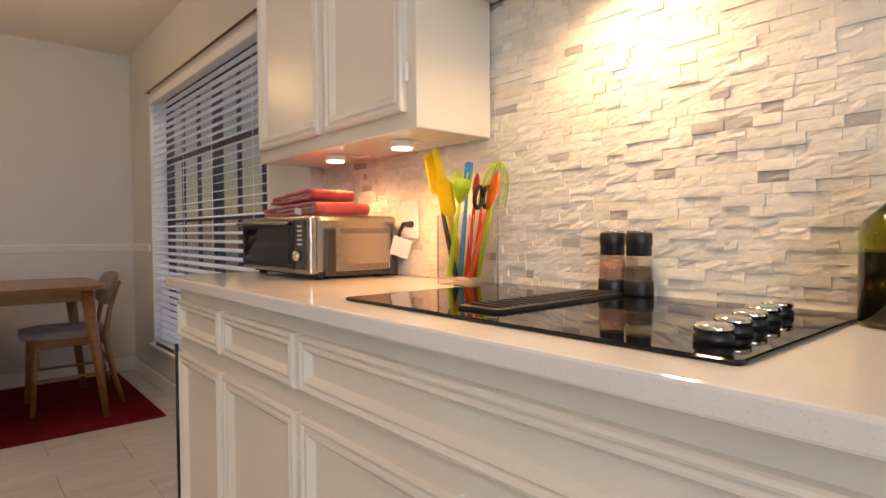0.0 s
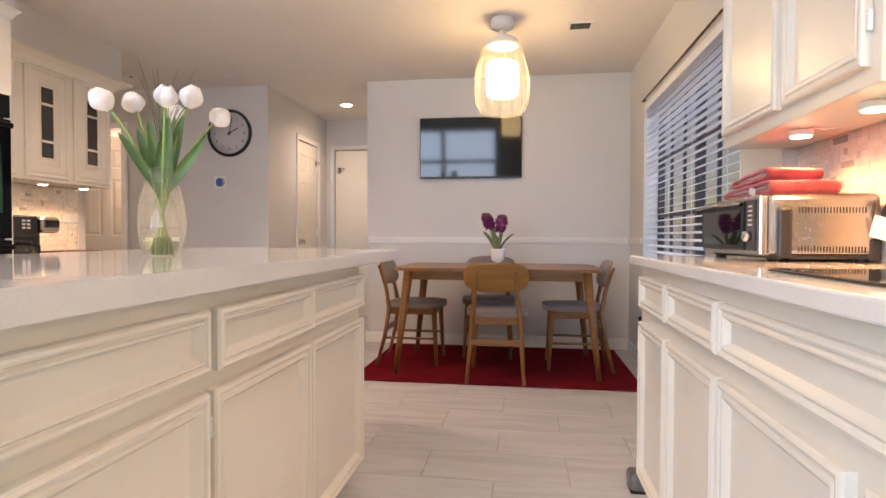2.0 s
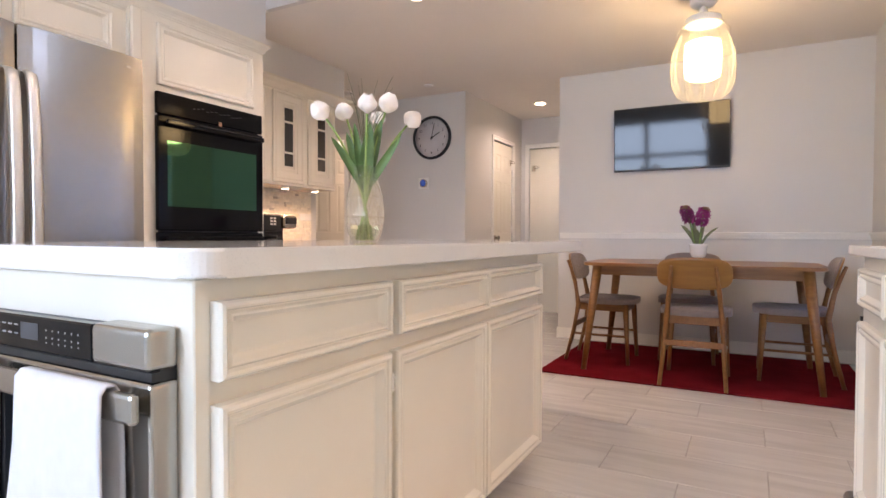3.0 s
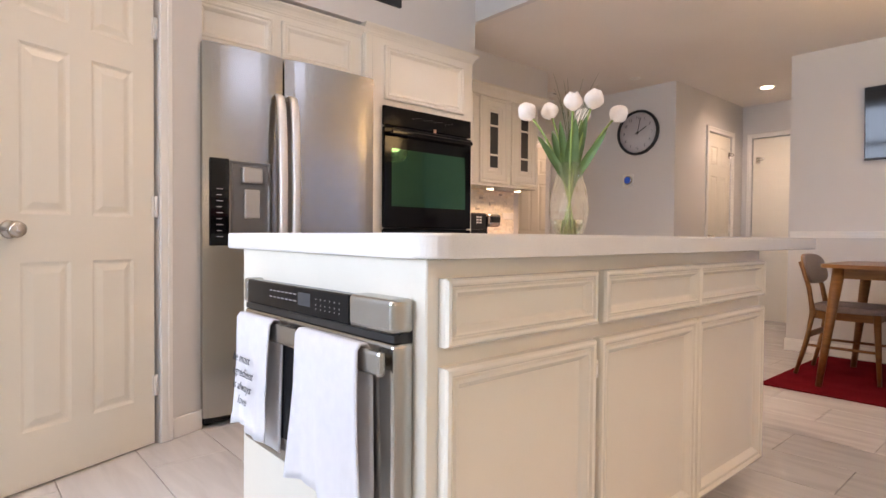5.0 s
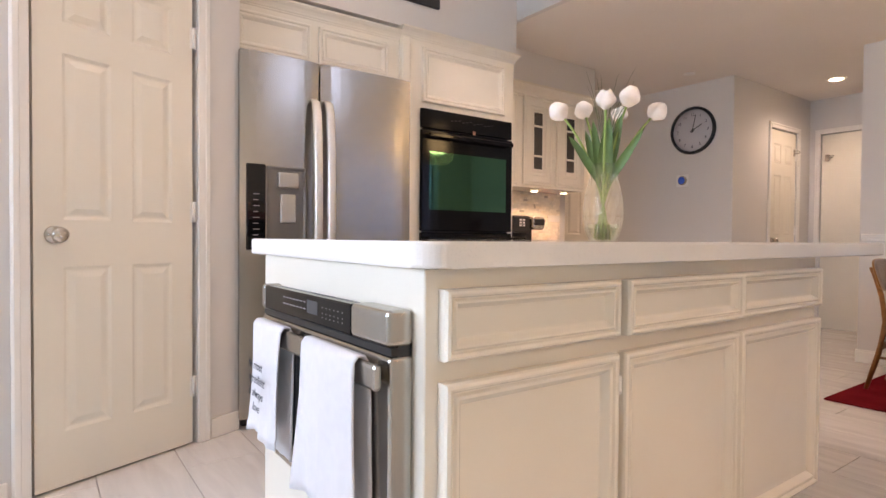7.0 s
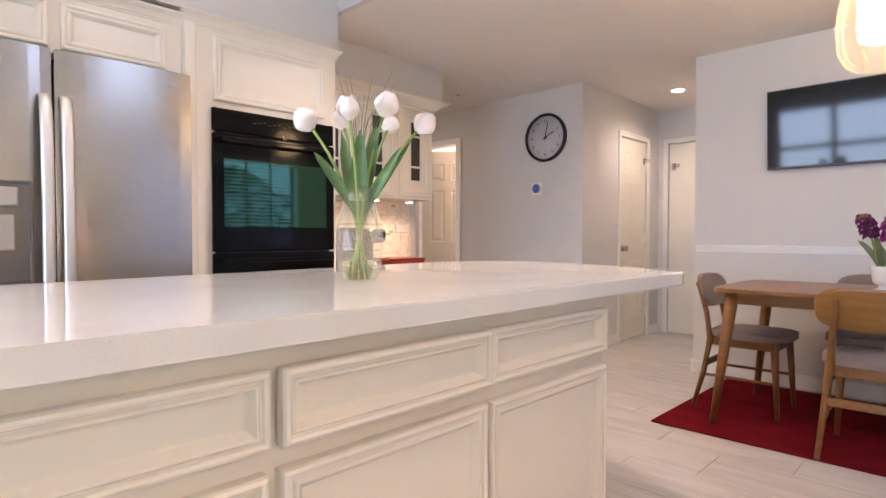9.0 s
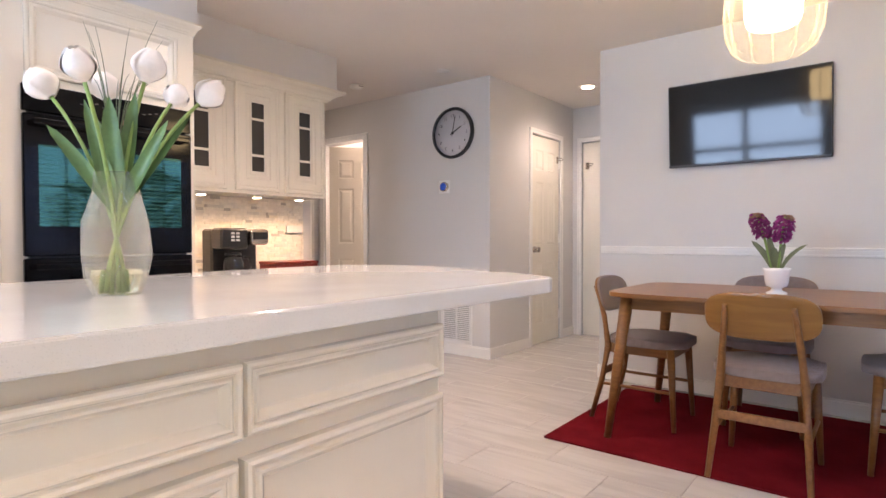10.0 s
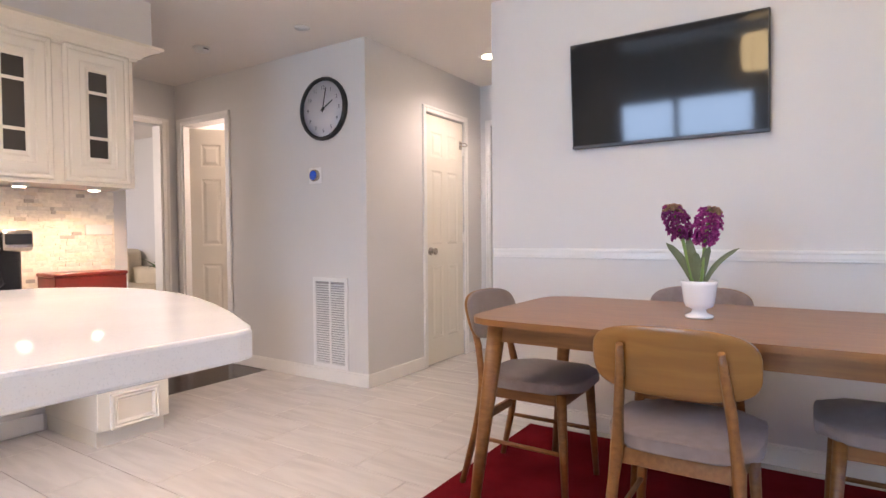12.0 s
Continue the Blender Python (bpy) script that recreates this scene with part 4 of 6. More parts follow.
def mill(x, y, spice, col):
    t = thing("spice_mill", (x, y, 0.9215), "glass " + spice + " mill with a black top", "mill", "spice mills on the cooktop")
    at, s = (x, y, 0.922), 0.93

    def turned(prof, n=24, caps="both"):
        return lathe(bm_new(), [(q * s * 1.14, w * s * 0.97) for q, w in prof], n, at, caps=caps)

    part("base", turned([(0.026, 0), (0.027, 0.004), (0.027, 0.030), (0.025, 0.034)]), M_BLACK, t)
    shelled(part("glass_jar", turned([(0.0255, 0.034), (0.026, 0.06), (0.0235, 0.088)], caps="none"), lit_glass("mill_glass", 0.12), t), 0.0015)
    part("spice", turned([(0.0225, 0.035), (0.023, 0.06), (0.0215, 0.078 if spice == "pink_salt" else 0.064)], 20), mat(spice, col, 0.8, vary=0.5, scale=180, bump=0.5, fine=250), t)
    part("neck", turned([(0.022, 0.088), (0.0235, 0.092), (0.0225, 0.108), (0.024, 0.112), (0.024, 0.136), (0.022, 0.139)]), M_BLACK, t)
    part("cap", turned([(0.0225, 0.1395), (0.022, 0.144), (0.0, 0.1445)]), M_CHROME, t)


mill(-0.398, 1.613, "pink_salt", (0.50, 0.24, 0.18))
mill(-0.338, 1.613, "pepper", (0.10, 0.075, 0.05))

# olive oil bottle
t = thing("oil_bottle", (0.062, 1.56, 0.915), "green glass oil bottle with a black cap", "bottle")
part("bottle", lathe(bm_new(), [(0.055, 0.0), (0.06, 0.006), (0.06, 0.135), (0.054, 0.156), (0.03, 0.18), (0.018, 0.198), (0.017, 0.235)], 32, (0.062, 1.56, 0.916)), glass("olive_glass", (0.33, 0.30, 0.03), 0.02), t)
part("oil", lathe(bm_new(), [(0.052, 0.008), (0.056, 0.014), (0.056, 0.11)], 28, (0.062, 1.56, 0.916)), mat("dark_oil", (0.012, 0.014, 0.004), 0.1, vary=0, bump=0), t)
part("cap", lathe(bm_new(), [(0.021, 0.2355), (0.021, 0.268), (0.018, 0.272)], 24, (0.062, 1.56, 0.916)), M_BLACK, t)
t.scale = (0.95, 0.95, 0.94)
t.location = (0.088, 1.575, 0.915)

# outlet on the backsplash
t = thing("outlet_plate", (-1.125, 1.648, 1.03), "white double outlet cover on the backsplash", "outlet")
part("plate", box(bm_new(), -1.17, -1.085, 1.640, 1.648, 1.03, 1.152, 0.003), M_PLASTICWHITE, t)
for z in (1.058, 1.102):
    part("socket", box(bm_new(), -1.145, -1.11, 1.6385, 1.640, z, z + 0.028, 0.001), M_TRIM, t)

# toaster oven
TX0, TX1, TY0, TY1, TZ = -1.665, -1.18, 1.33, 1.635, 0.93
t = thing("toaster_oven", (-1.42, 1.48, 0.915), "stainless toaster oven with a glass door and black trim", "toaster oven")
part("body", box(bm_new(), TX0, TX1, TY0 + 0.02, TY1, TZ, TZ + 0.172, 0.016, seg=3), M_STEEL, t)
part("front_frame", box(bm_new(), TX0 - 0.002, TX1 + 0.001, TY0, TY0 + 0.022, TZ + 0.002, TZ + 0.17, 0.006, seg=2), M_STEEL, t)
d = part("door", box(bm_new(), TX0 + 0.012, TX1 - 0.085, TY0 - 0.008, TY0 + 0.001, TZ + 0.014, TZ + 0.158, 0.004), M_BLACK, t)
part("glass", box(bm_new(), TX0 + 0.04, TX1 - 0.11, TY0 - 0.010, TY0 - 0.0082, TZ + 0.03, TZ + 0.135), M_BLACKGLASS, d)
bm = path_tube(bm_new(), [(TX0 + 0.03, TY0 - 0.008, TZ + 0.148), (TX0 + 0.03, TY0 - 0.03, TZ + 0.15), (TX1 - 0.10, TY0 - 0.03, TZ + 0.15), (TX1 - 0.10, TY0 - 0.008, TZ + 0.148)], 0.006, 8)
part("handle", bm, M_STEEL, d)
p = part("control_panel", box(bm_new(), TX1 - 0.082, TX1 - 0.022, TY0 - 0.004, TY0 + 0.001, TZ + 0.014, TZ + 0.158, 0.002), M_DARKGREY, t)
bm = lathe(bm_new(), [(0.015, 0), (0.015, 0.014), (0.012, 0.018), (0.0, 0.018)], 20)
bmesh.ops.transform(bm, matrix=pose(TX1 - 0.052, TY0 - 0.004, TZ + 0.055, 90), verts=bm.verts)
part("dial", bm, M_CHROME, p)
bm = bm_new()
for i in range(5):
    box(bm, TX1 - 0.066, TX1 - 0.038, TY0 - 0.0048, TY0 - 0.004, TZ + 0.085 + i * 0.013, TZ + 0.09 + i * 0.013)
part("button_mark", bm, M_PLASTICWHITE, p)
part("side_grip", box(bm_new(), TX1 - 0.004, TX1 + 0.008, TY0 + 0.045, TY0 + 0.082, TZ - 0.004, TZ + 0.135, 0.008, seg=2), M_BLACK, t, "black side grip")
for z0, n in ((TZ + 0.118, 22), (TZ + 0.012, 22)):
    bm = bm_new()
    for i in range(n):
        y = TY0 + 0.10 + i * 0.0078
        box(bm, TX1 - 0.0005, TX1 + 0.0006, y, y + 0.003, z0, z0 + 0.016)
    part("vent_slot", bm, M_BLACK, t)
part("rear_foot", box(bm_new(), TX1 - 0.03, TX1 + 0.006, TY1 - 0.03, TY1 + 0.0, 0.916, TZ + 0.05, 0.006), M_BLACK, t)
part("base", box(bm_new(), TX0 + 0.03, TX1 - 0.002, TY0 + 0.03, TY1 - 0.01, 0.924, TZ + 0.004), M_BLACK, t)
for x in (TX0 + 0.05, TX1 - 0.04):
    for y in (TY0 + 0.05, TY1 - 0.05):
        part("foot", tube(bm_new(), (x, y, 0.9155), (x, y, 0.926), 0.014, n=12), M_BLACK, t)
part("power_cord", path_tube(bm_new(), [(TX1 - 0.01, TY1 - 0.01, TZ + 0.03), (TX1 + 0.015, TY1 - 0.008, TZ + 0.07), (TX1 + 0.022, TY1 - 0.01, TZ + 0.12), (TX1 + 0.03, TY1 + 0.0, TZ + 0.148), (TX1 + 0.06, TY1 + 0.005, TZ + 0.146)], 0.006, 8), M_BLACK, t)
part("plug", box(bm_new(), TX1 + 0.045, TX1 + 0.075, TY1 - 0.004, TY1 + 0.016, TZ + 0.137, TZ + 0.155, 0.004), M_BLACK, t)
bm = box(bm_new(), -0.03, 0.03, -0.0008, 0.0008, -0.03, 0.03, m=pose(TX1 + 0.035, TY1 - 0.015, TZ + 0.075, 10, 18, 35))
part("paper_tag", bm, M_PLASTICWHITE, t, "white paper tag on the cord")

# folded red towels on the toaster oven
def folded(name, x0, x1, y0, y1, z, h, rise, label, seed):
    """A terry towel folded over twice: layers that turn back in a soft loop at the far end."""
    t = thing(name, ((x0 + x1) / 2, (y0 + y1) / 2, z), label, "towel", "folded towels")
    th = 0.010

    def layer(nm, material, pts, ya, yb, thick):
        bm, rows = bm_new(), []
        for k, (x, zz) in enumerate(pts):
            row = []
            for j in range(13):
                v = j / 12
                soft = 0.006 * math.sin(v * 5 + k * 0.5 + seed) + 0.003 * math.sin(v * 11 + k + seed)
                lift = rise * max(0, (x - x0) / (x1 - x0)) ** 1.5 * (1 - 0.35 * v)
                row.append(bm.verts.new((x + soft * (0.3 if 0 < k < len(pts) - 1 else 1.2), ya + (yb - ya) * v, zz + lift + abs(soft) * 0.35)))
            rows.append(row)
        for a, b in zip(rows, rows[1:]):
            for j in range(12):
                bm.faces.new((a[j], a[j + 1], b[j + 1], b[j])).smooth = True
        ob = part(nm, bm, material, t)
        md = ob.modifiers.new("thick", "SOLIDIFY")
        md.thickness, md.offset = thick, 0
        return ob

    lo, hi, n = z + th / 2, z + h, 12
    out = [(x0 + (x1 - x0 - h / 2) * i / n, lo + 0.001 * math.sin(i * 0.9)) for i in range(n + 1)]
    out += [(x1 - h / 2 + h / 2 * math.sin(math.pi * k / 8), (lo + hi) / 2 - (hi - lo) / 2 * math.cos(math.pi * k / 8)) for k in range(1, 8)]
    out += [(x1 - h / 2 - (x1 - h / 2 - x0 - 0.006) * i / n, hi - (hi - lo - th * 1.15) * (i / n) ** 2.2 * 0.8) for i in range(n + 1)]
    layer("outer_fold", M_REDTOWEL, out, y0, y1, th)
    inner = [(x0 + 0.02 + (x1 - x0 - 0.045) * i / n, (lo + hi) / 2 + 0.002 * math.sin(i * 1.3)) for i in range(n + 1)]
    layer("inner_fold", M_PINKTOWEL, inner, y0 + 0.004, y1 - 0.006, min(th, (hi - lo - th) * 0.5))
    return t


ft = folded("folded_towel", -1.585, -1.215, 1.37, 1.55, TZ + 0.1725, 0.031, 0.002, "coral red terry towel folded on the toaster oven", 1)
part("care_tag", box(bm_new(), -0.017, 0.017, -0.0006, 0.0006, -0.010, 0.010, m=pose(-1.305, 1.358, TZ + 0.186, 0, 14, 6)), M_PLASTICWHITE, ft, "small white care tag")
folded("folded_towel", -1.555, -1.275, 1.385, 1.535, TZ + 0.2115, 0.027, 0.010, "coral red terry towel with a paler lining, folded on another", 4)

# utensils in a clear holder
HX, HY_ = -0.804, 1.583
t = thing("utensil_holder", (HX, HY_, 0.915), "clear acrylic utensil holder", "holder")
a, b, zt = 0.068, 0.050, 1.094
bm = bm_new()
rows = [[bm.verts.new((HX + x, HY_ + y, z)) for x, y in rounded(-a, a, -b, b, 0.008, 2)] for z in (0.9155, zt)]
for i in range(len(rows[0])):
    j = (i + 1) % len(rows[0])
    bm.faces.new((rows[0][i], rows[0][j], rows[1][j], rows[1][i]))
bm.faces.new(rows[0][::-1])
shelled(part("clear_box", bm, glass("acrylic", (0.98, 0.99, 0.99), 0.0, 1.15), t), 0.003)


def utensil(name, col, foot, top, head, label):
    """A handle from foot to top, with a head of its kind."""
    u = thing(name, (HX + foot[0], HY_ + foot[1], 0.933), label, "utensil", "utensils in the holder")
    f, tp = Vector((HX + foot[0], HY_ + foot[1], 0.935)), Vector((HX + top[0], HY_ + top[1], top[2]))
    d = (tp - f).normalized()
    hl = head[1]
    neck = tp - d * hl
    grip = M_COL[col] if head[0] not in ("turner",) else M_DARKGREY
    part("handle", path_tube(bm_new(), [f, f.lerp(neck, 0.5), neck], [0.0075, 0.0065, 0.004], 8), grip, u)
    q = d.to_track_quat("Z", "Y").to_matrix().to_4x4()
    m = Matrix.Translation(neck) @ q @ pose(0, 0, 0, 0, 0, head[3] if len(head) > 3 else 0)
    w = head[2]
    bm = bm_new()
    if head[0] in ("spatula", "turner"):
        out = rounded(-w / 2, w / 2, 0, hl, w * 0.3, 5)
        prism(bm, out, -0.004, 0.004, 0.0025, 1)
        bmesh.ops.transform(bm, matrix=m @ pose(0, 0, 0, 90), verts=bm.verts)
    elif head[0] == "spoon":
        prof = [(0.002, 0), (w * 0.3, hl * 0.2), (w * 0.5, hl * 0.5), (w * 0.42, hl * 0.8), (w * 0.15, hl)]
        lathe(bm, prof, 18)
        bmesh.ops.transform(bm, matrix=m @ Matrix.Diagonal((1, 0.35, 1, 1)), verts=bm.verts)
    elif head[0] == "claw":
        prof = [(0.002, 0), (w * 0.3, hl * 0.2), (w * 0.48, hl * 0.5), (w * 0.5, hl * 0.8)]
        lathe(bm, prof, 16)
        for k in range(9):
            a0 = 2 * math.pi * k / 9
            tube(bm, (w * 0.45 * math.cos(a0), w * 0.45 * math.sin(a0), hl * 0.75), (w * 0.5 * math.cos(a0), w * 0.5 * math.sin(a0), hl), 0.005, 0.0035, 6)
        bmesh.ops.transform(bm, matrix=m @ Matrix.Diagonal((1, 0.55, 1, 1)), verts=bm.verts)
    elif head[0] == "whisk":
        for k in range(6):
            a0 = math.pi * k / 6
            arc = [math.pi * i / 14 for i in range(15)]
            wire = path_tube(bm_new(), [(-w / 2 * math.cos(a) * math.cos(a0), -w / 2 * math.cos(a) * math.sin(a0), hl * math.sin(a) ** 0.7) for a in arc], 0.0014, 5)
            bmesh.ops.transform(wire, matrix=m, verts=wire.verts)
            part("wire", wire, M_COL[col], u)
        bm.free()
        return u
    elif head[0] == "rings":
        for sx in (-1, 1):
            pts = [(sx * w * 0.3 + w * 0.27 * math.cos(2 * math.pi * i / 14), 0, hl * 0.5 + hl * 0.48 * math.sin(2 * math.pi * i / 14)) for i in range(15)]
            path_tube(bm, pts, 0.006, 7)
        bmesh.ops.transform(bm, matrix=m, verts=bm.verts)
    part("head", bm, M_BLACK if head[0] == "rings" else M_COL[col], u)
    return u


# each leans its own way: foot, then top, in the holder's axes
for nm, col, ft, u, v, z, hd, lab in (
        ("spatula", "yellow", (-0.01, -0.02), -0.098, 0.01, 1.266, ("spatula", 0.105, 0.046, -20), "yellow silicone spatula standing in the holder"),
        ("turner", "yellow", (-0.035, 0.02), -0.115, -0.02, 1.258, ("turner", 0.11, 0.040, -35), "yellow turner with a dark handle"),
        ("spatula", "yellow", (-0.03, -0.03), -0.072, 0.035, 1.19, ("spatula", 0.10, 0.052, -5), "yellow silicone spatula with a short blade"),
        ("pasta_spoon", "lime", (-0.055, 0.035), -0.010, 0.03, 1.20, ("claw", 0.08, 0.078, -10), "lime green pasta spoon in the holder"),
        ("spatula", "blue", (-0.022, 0.01), 0.006, -0.01, 1.232, ("spatula", 0.06, 0.02, 45), "blue silicone spatula standing in the holder"),
        ("spoon", "red", (-0.002, 0.02), 0.031, 0.0, 1.20, ("spoon", 0.08, 0.040), "red silicone spoon standing in the holder"),
        ("scissors", "red", (0.02, 0.0), 0.050, 0.03, 1.165, ("rings", 0.055, 0.075, 25), "kitchen scissors with black finger rings"),
        ("spoon", "orange", (0.006, 0.035), 0.092, 0.02, 1.20, ("spoon", 0.10, 0.038, 45), "orange silicone spoon standing in the holder"),
        ("whisk", "lime", (0.03, -0.01), 0.098, -0.02, 1.228, ("whisk", 0.11, 0.070), "lime green balloon whisk in the holder")):
    utensil(nm, col, (ft[0] * 0.75 + ft[1] * 0.6, ft[0] * 0.45 - ft[1] * 0.6), (u * 0.75 + v * 0.6, u * 0.45 - v * 0.6, z), hd, lab)

# coffee desk things
DZ = 0.7555
t = thing("coffee_maker", (-2.70, -2.5, DZ), "black and steel coffee maker with a glass carafe", "coffee maker")
part("back_body", box(bm_new(), -2.865, -2.53, -2.62, -2.50, DZ, DZ + 0.345, 0.012), M_BLACK, t)
part("brew_head", box(bm_new(), -2.725, -2.53, -2.50, -2.38, DZ + 0.215, DZ + 0.35, 0.012), M_BLACK, t)
part("pod_head", box(bm_new(), -2.87, -2.735, -2.51, -2.36, DZ + 0.24, DZ + 0.345, 0.02, seg=2), M_STEEL, t, "steel pod head")
part("pod_window", box(bm_new(), -2.858, -2.747, -2.362, -2.352, DZ + 0.275, DZ + 0.325, 0.004), M_BLACK, t)
part("base", box(bm_new(), -2.865, -2.53, -2.50, -2.33, DZ, DZ + 0.022, 0.006), M_BLACK, t)
part("drip_tray", box(bm_new(), -2.86, -2.74, -2.50, -2.32, DZ + 0.0225, DZ + 0.035, 0.004), M_DARKGREY, t)
cf = part("carafe", lathe(bm_new(), [(0.055, 0.0), (0.066, 0.01), (0.068, 0.09), (0.055, 0.135), (0.05, 0.15)], 28, (-2.63, -2.41, DZ + 0.0235), caps="first"), glass("carafe_glass", (0.75, 0.75, 0.75)), t)
shelled(cf, 0.003)
part("carafe_handle", path_tube(bm_new(), [(-2.70, -2.40, DZ + 0.16), (-2.735, -2.39, DZ + 0.155), (-2.74, -2.385, DZ + 0.09), (-2.702, -2.395, DZ + 0.05)], 0.009, 8), M_BLACK, cf)
part("carafe_lid", lathe(bm_new(), [(0.052, 0.15), (0.05, 0.165), (0.0, 0.168)], 24, (-2.63, -2.41, DZ + 0.0235)), M_BLACK, cf)
bm = bm_new()
for i in range(2):
    for k in range(3):
        box(bm, -2.66 + i * 0.035, -2.635 + i * 0.035, -2.3795, -2.3785, DZ + 0.265 + k * 0.022, DZ + 0.279 + k * 0.022)
part("button", bm, M_PLASTICWHITE, t)
t = thing("red_box", (-3.17, -2.55, DZ), "red lacquered wooden box on the coffee desk", "box")
part("body", box(bm_new(), -3.355, -2.99, -2.66, -2.45, DZ, DZ + 0.095, 0.004), M_REDBOX, t)
part("lid", box(bm_new(), -3.36, -2.985, -2.665, -2.445, DZ + 0.0955, DZ + 0.115, 0.004), M_REDBOX, t)
t = thing("mixer_bowl", (-2.25, -2.5, DZ), "chrome kettle on the coffee desk", "kettle")
part("body", lathe(bm_new(), [(0.06, 0.0), (0.075, 0.02), (0.07, 0.09), (0.045, 0.13), (0.0, 0.14)], 24, (-2.27, -2.48, DZ)), M_CHROME, t)
part("lid_knob", lathe(bm_new(), [(0.008, 0.14), (0.014, 0.15), (0.0, 0.16)], 14, (-2.27, -2.48, DZ)), M_BLACK, t)
tagged(part("switch_plate", box(bm_new(), -3.40, -3.25, -2.699, -2.692, 1.075, 1.135, 0.002), M_PLASTICWHITE), "white switch plate on the desk backsplash", "switch")

# ---------- on the island ----------
VX, VY = -1.15, -0.425
t = thing("vase", (VX, VY, 0.915), "faceted clear glass vase half filled with water", "vase")
bm = bm_new()
prof = [(0.046, 0.0), (0.062, 0.035), (0.071, 0.09), (0.066, 0.165), (0.047, 0.23), (0.041, 0.272)]
n, rows = 9, []
for k, (r, z) in enumerate(prof):
    rows.append([bm.verts.new((VX + r * math.cos(2 * math.pi * (i + 0.5 * (k % 2)) / n), VY + r * math.sin(2 * math.pi * (i + 0.5 * (k % 2)) / n), 0.9155 + z)) for i in range(n)])
for k in range(len(prof) - 1):
    for i in range(n):
        a, b = rows[k], rows[k + 1]
        j = (i + 1) % n
        if k % 2 == 0:
            bm.faces.new((a[i], a[j], b[i]))
            bm.faces.new((b[i], a[j], b[j]))
        else:
            bm.faces.new((a[i], b[j], b[i]))
            bm.faces.new((a[i], a[j], b[j]))
bm.faces.new(rows[0][::-1])
# Thin pale tubes added to imitate the white glints along the facet edges.
edges = bm_new()
for k in range(len(prof)):
    for i in range(n):
        j = (i + 1) % n
        if k in (2, 3, 5):
            tube(edges, rows[k][i].co, rows[k][j].co, 0.0009, n=4)
        if k + 1 < len(prof):
            tube(edges, rows[k][i].co, rows[k + 1][i].co, 0.0009, n=4)
            if k % 2 == 0:
                tube(edges, rows[k][j].co, rows[k + 1][i].co, 0.0009, n=4)
            else:
                tube(edges, rows[k][i].co, rows[k + 1][j].co, 0.0009, n=4)
ob = part("glass", bm, lit_glass("vase_glass", 0.13), t)
part("facet_glint", edges, lit_glass("facet_glint_glass", 0.22), t, "thin hazy strips imitating glints along the facet edges")
md = ob.modifiers.new("thick", "SOLIDIFY")
md.thickness, md.offset = 0.004, -1
part("water", lathe(bm_new(), [(0.038, 0.006), (0.050, 0.035), (0.056, 0.060)], 24, (VX, VY, 0.9155)), glass("water", (0.93, 0.97, 0.78), 0.0, 1.33), t)


def blade(bm, pts, widths, side):
    """A leaf: a strip along pts, folded a little along its middle."""
    pts = [Vector(p) for p in pts]
    rows = []
    for i, p in enumerate(pts):
        d = (pts[min(i + 1, len(pts) - 1)] - pts[max(i - 1, 0)]).normalized()
        s = d.cross(Vector(side)).normalized()
        up = s.cross(d)
        w = widths[i]
        rows.append([bm.verts.new(p - s * w), bm.verts.new(p - s * w * 0.5 - up * w * 0.28), bm.verts.new(p - up * w * 0.4), bm.verts.new(p + s * w * 0.5 - up * w * 0.28), bm.verts.new(p + s * w)])
    for a, b in zip(rows, rows[1:]):
        for i in range(4):
            bm.faces.new((a[i], a[i + 1], b[i + 1], b[i])).smooth = True
    return bm


def bez(p0, p1, p2, n=8):
    p0, p1, p2 = Vector(p0), Vector(p1), Vector(p2)
    return [p0 * (1 - t_) ** 2 + p1 * 2 * t_ * (1 - t_) + p2 * t_ ** 2 for t_ in (i / n for i in range(n + 1))]


def tulip(dx, dy, z, lean, foot, r=0.03, seed=0):
    t = thing("tulip", (VX, VY, 0.925), "white artificial tulip on a green stem in the vase", "flower", "tulips in the vase")
    top = Vector((VX + dx, VY + dy, z))
    f = Vector((VX + foot[0], VY + foot[1], 0.93))
    mid = Vector((VX + dx * 0.12, VY + dy * 0.12, 1.20))
    part("stem", path_tube(bm_new(), bez(f, mid, top, 10), 0.0042, 8), M_STEM, t)
    d = (top - mid).normalized()
    q = Matrix.Translation(top) @ d.to_track_quat("Z", "Y").to_matrix().to_4x4()
    hd = None
    for k in range(6):
        bm = bm_new()
        a0 = 2 * math.pi * k / 6 + seed
        rr = r * (1.0 if k % 2 else 0.86)
        grid = []
        for i in range(9):
            v = i / 8
            rad = rr * (math.sin(min(1, v * 1.7 + 0.15) * math.pi / 2)) * (1 - 0.62 * (max(0, v - 0.5) / 0.5) ** 1.6)
            wid = 0.86 * math.sin(math.pi * (0.16 + 0.72 * v)) ** 0.5 + 0.04
            row = []
            for j in range(6):
                aa = a0 + (j / 5 - 0.5) * 2 * wid
                row.append(bm.verts.new(q @ Vector((rad * math.cos(aa), rad * math.sin(aa), v * r * 1.95 + (0.002 * math.sin(j * 2 + k) if i > 6 else 0)))))
            grid.append(row)
        for a, b in zip(grid, grid[1:]):
            for j in range(5):
                bm.faces.new((a[j], a[j + 1], b[j + 1], b[j])).smooth = True
        part("petal", bm, M_PETAL, t)
    return t


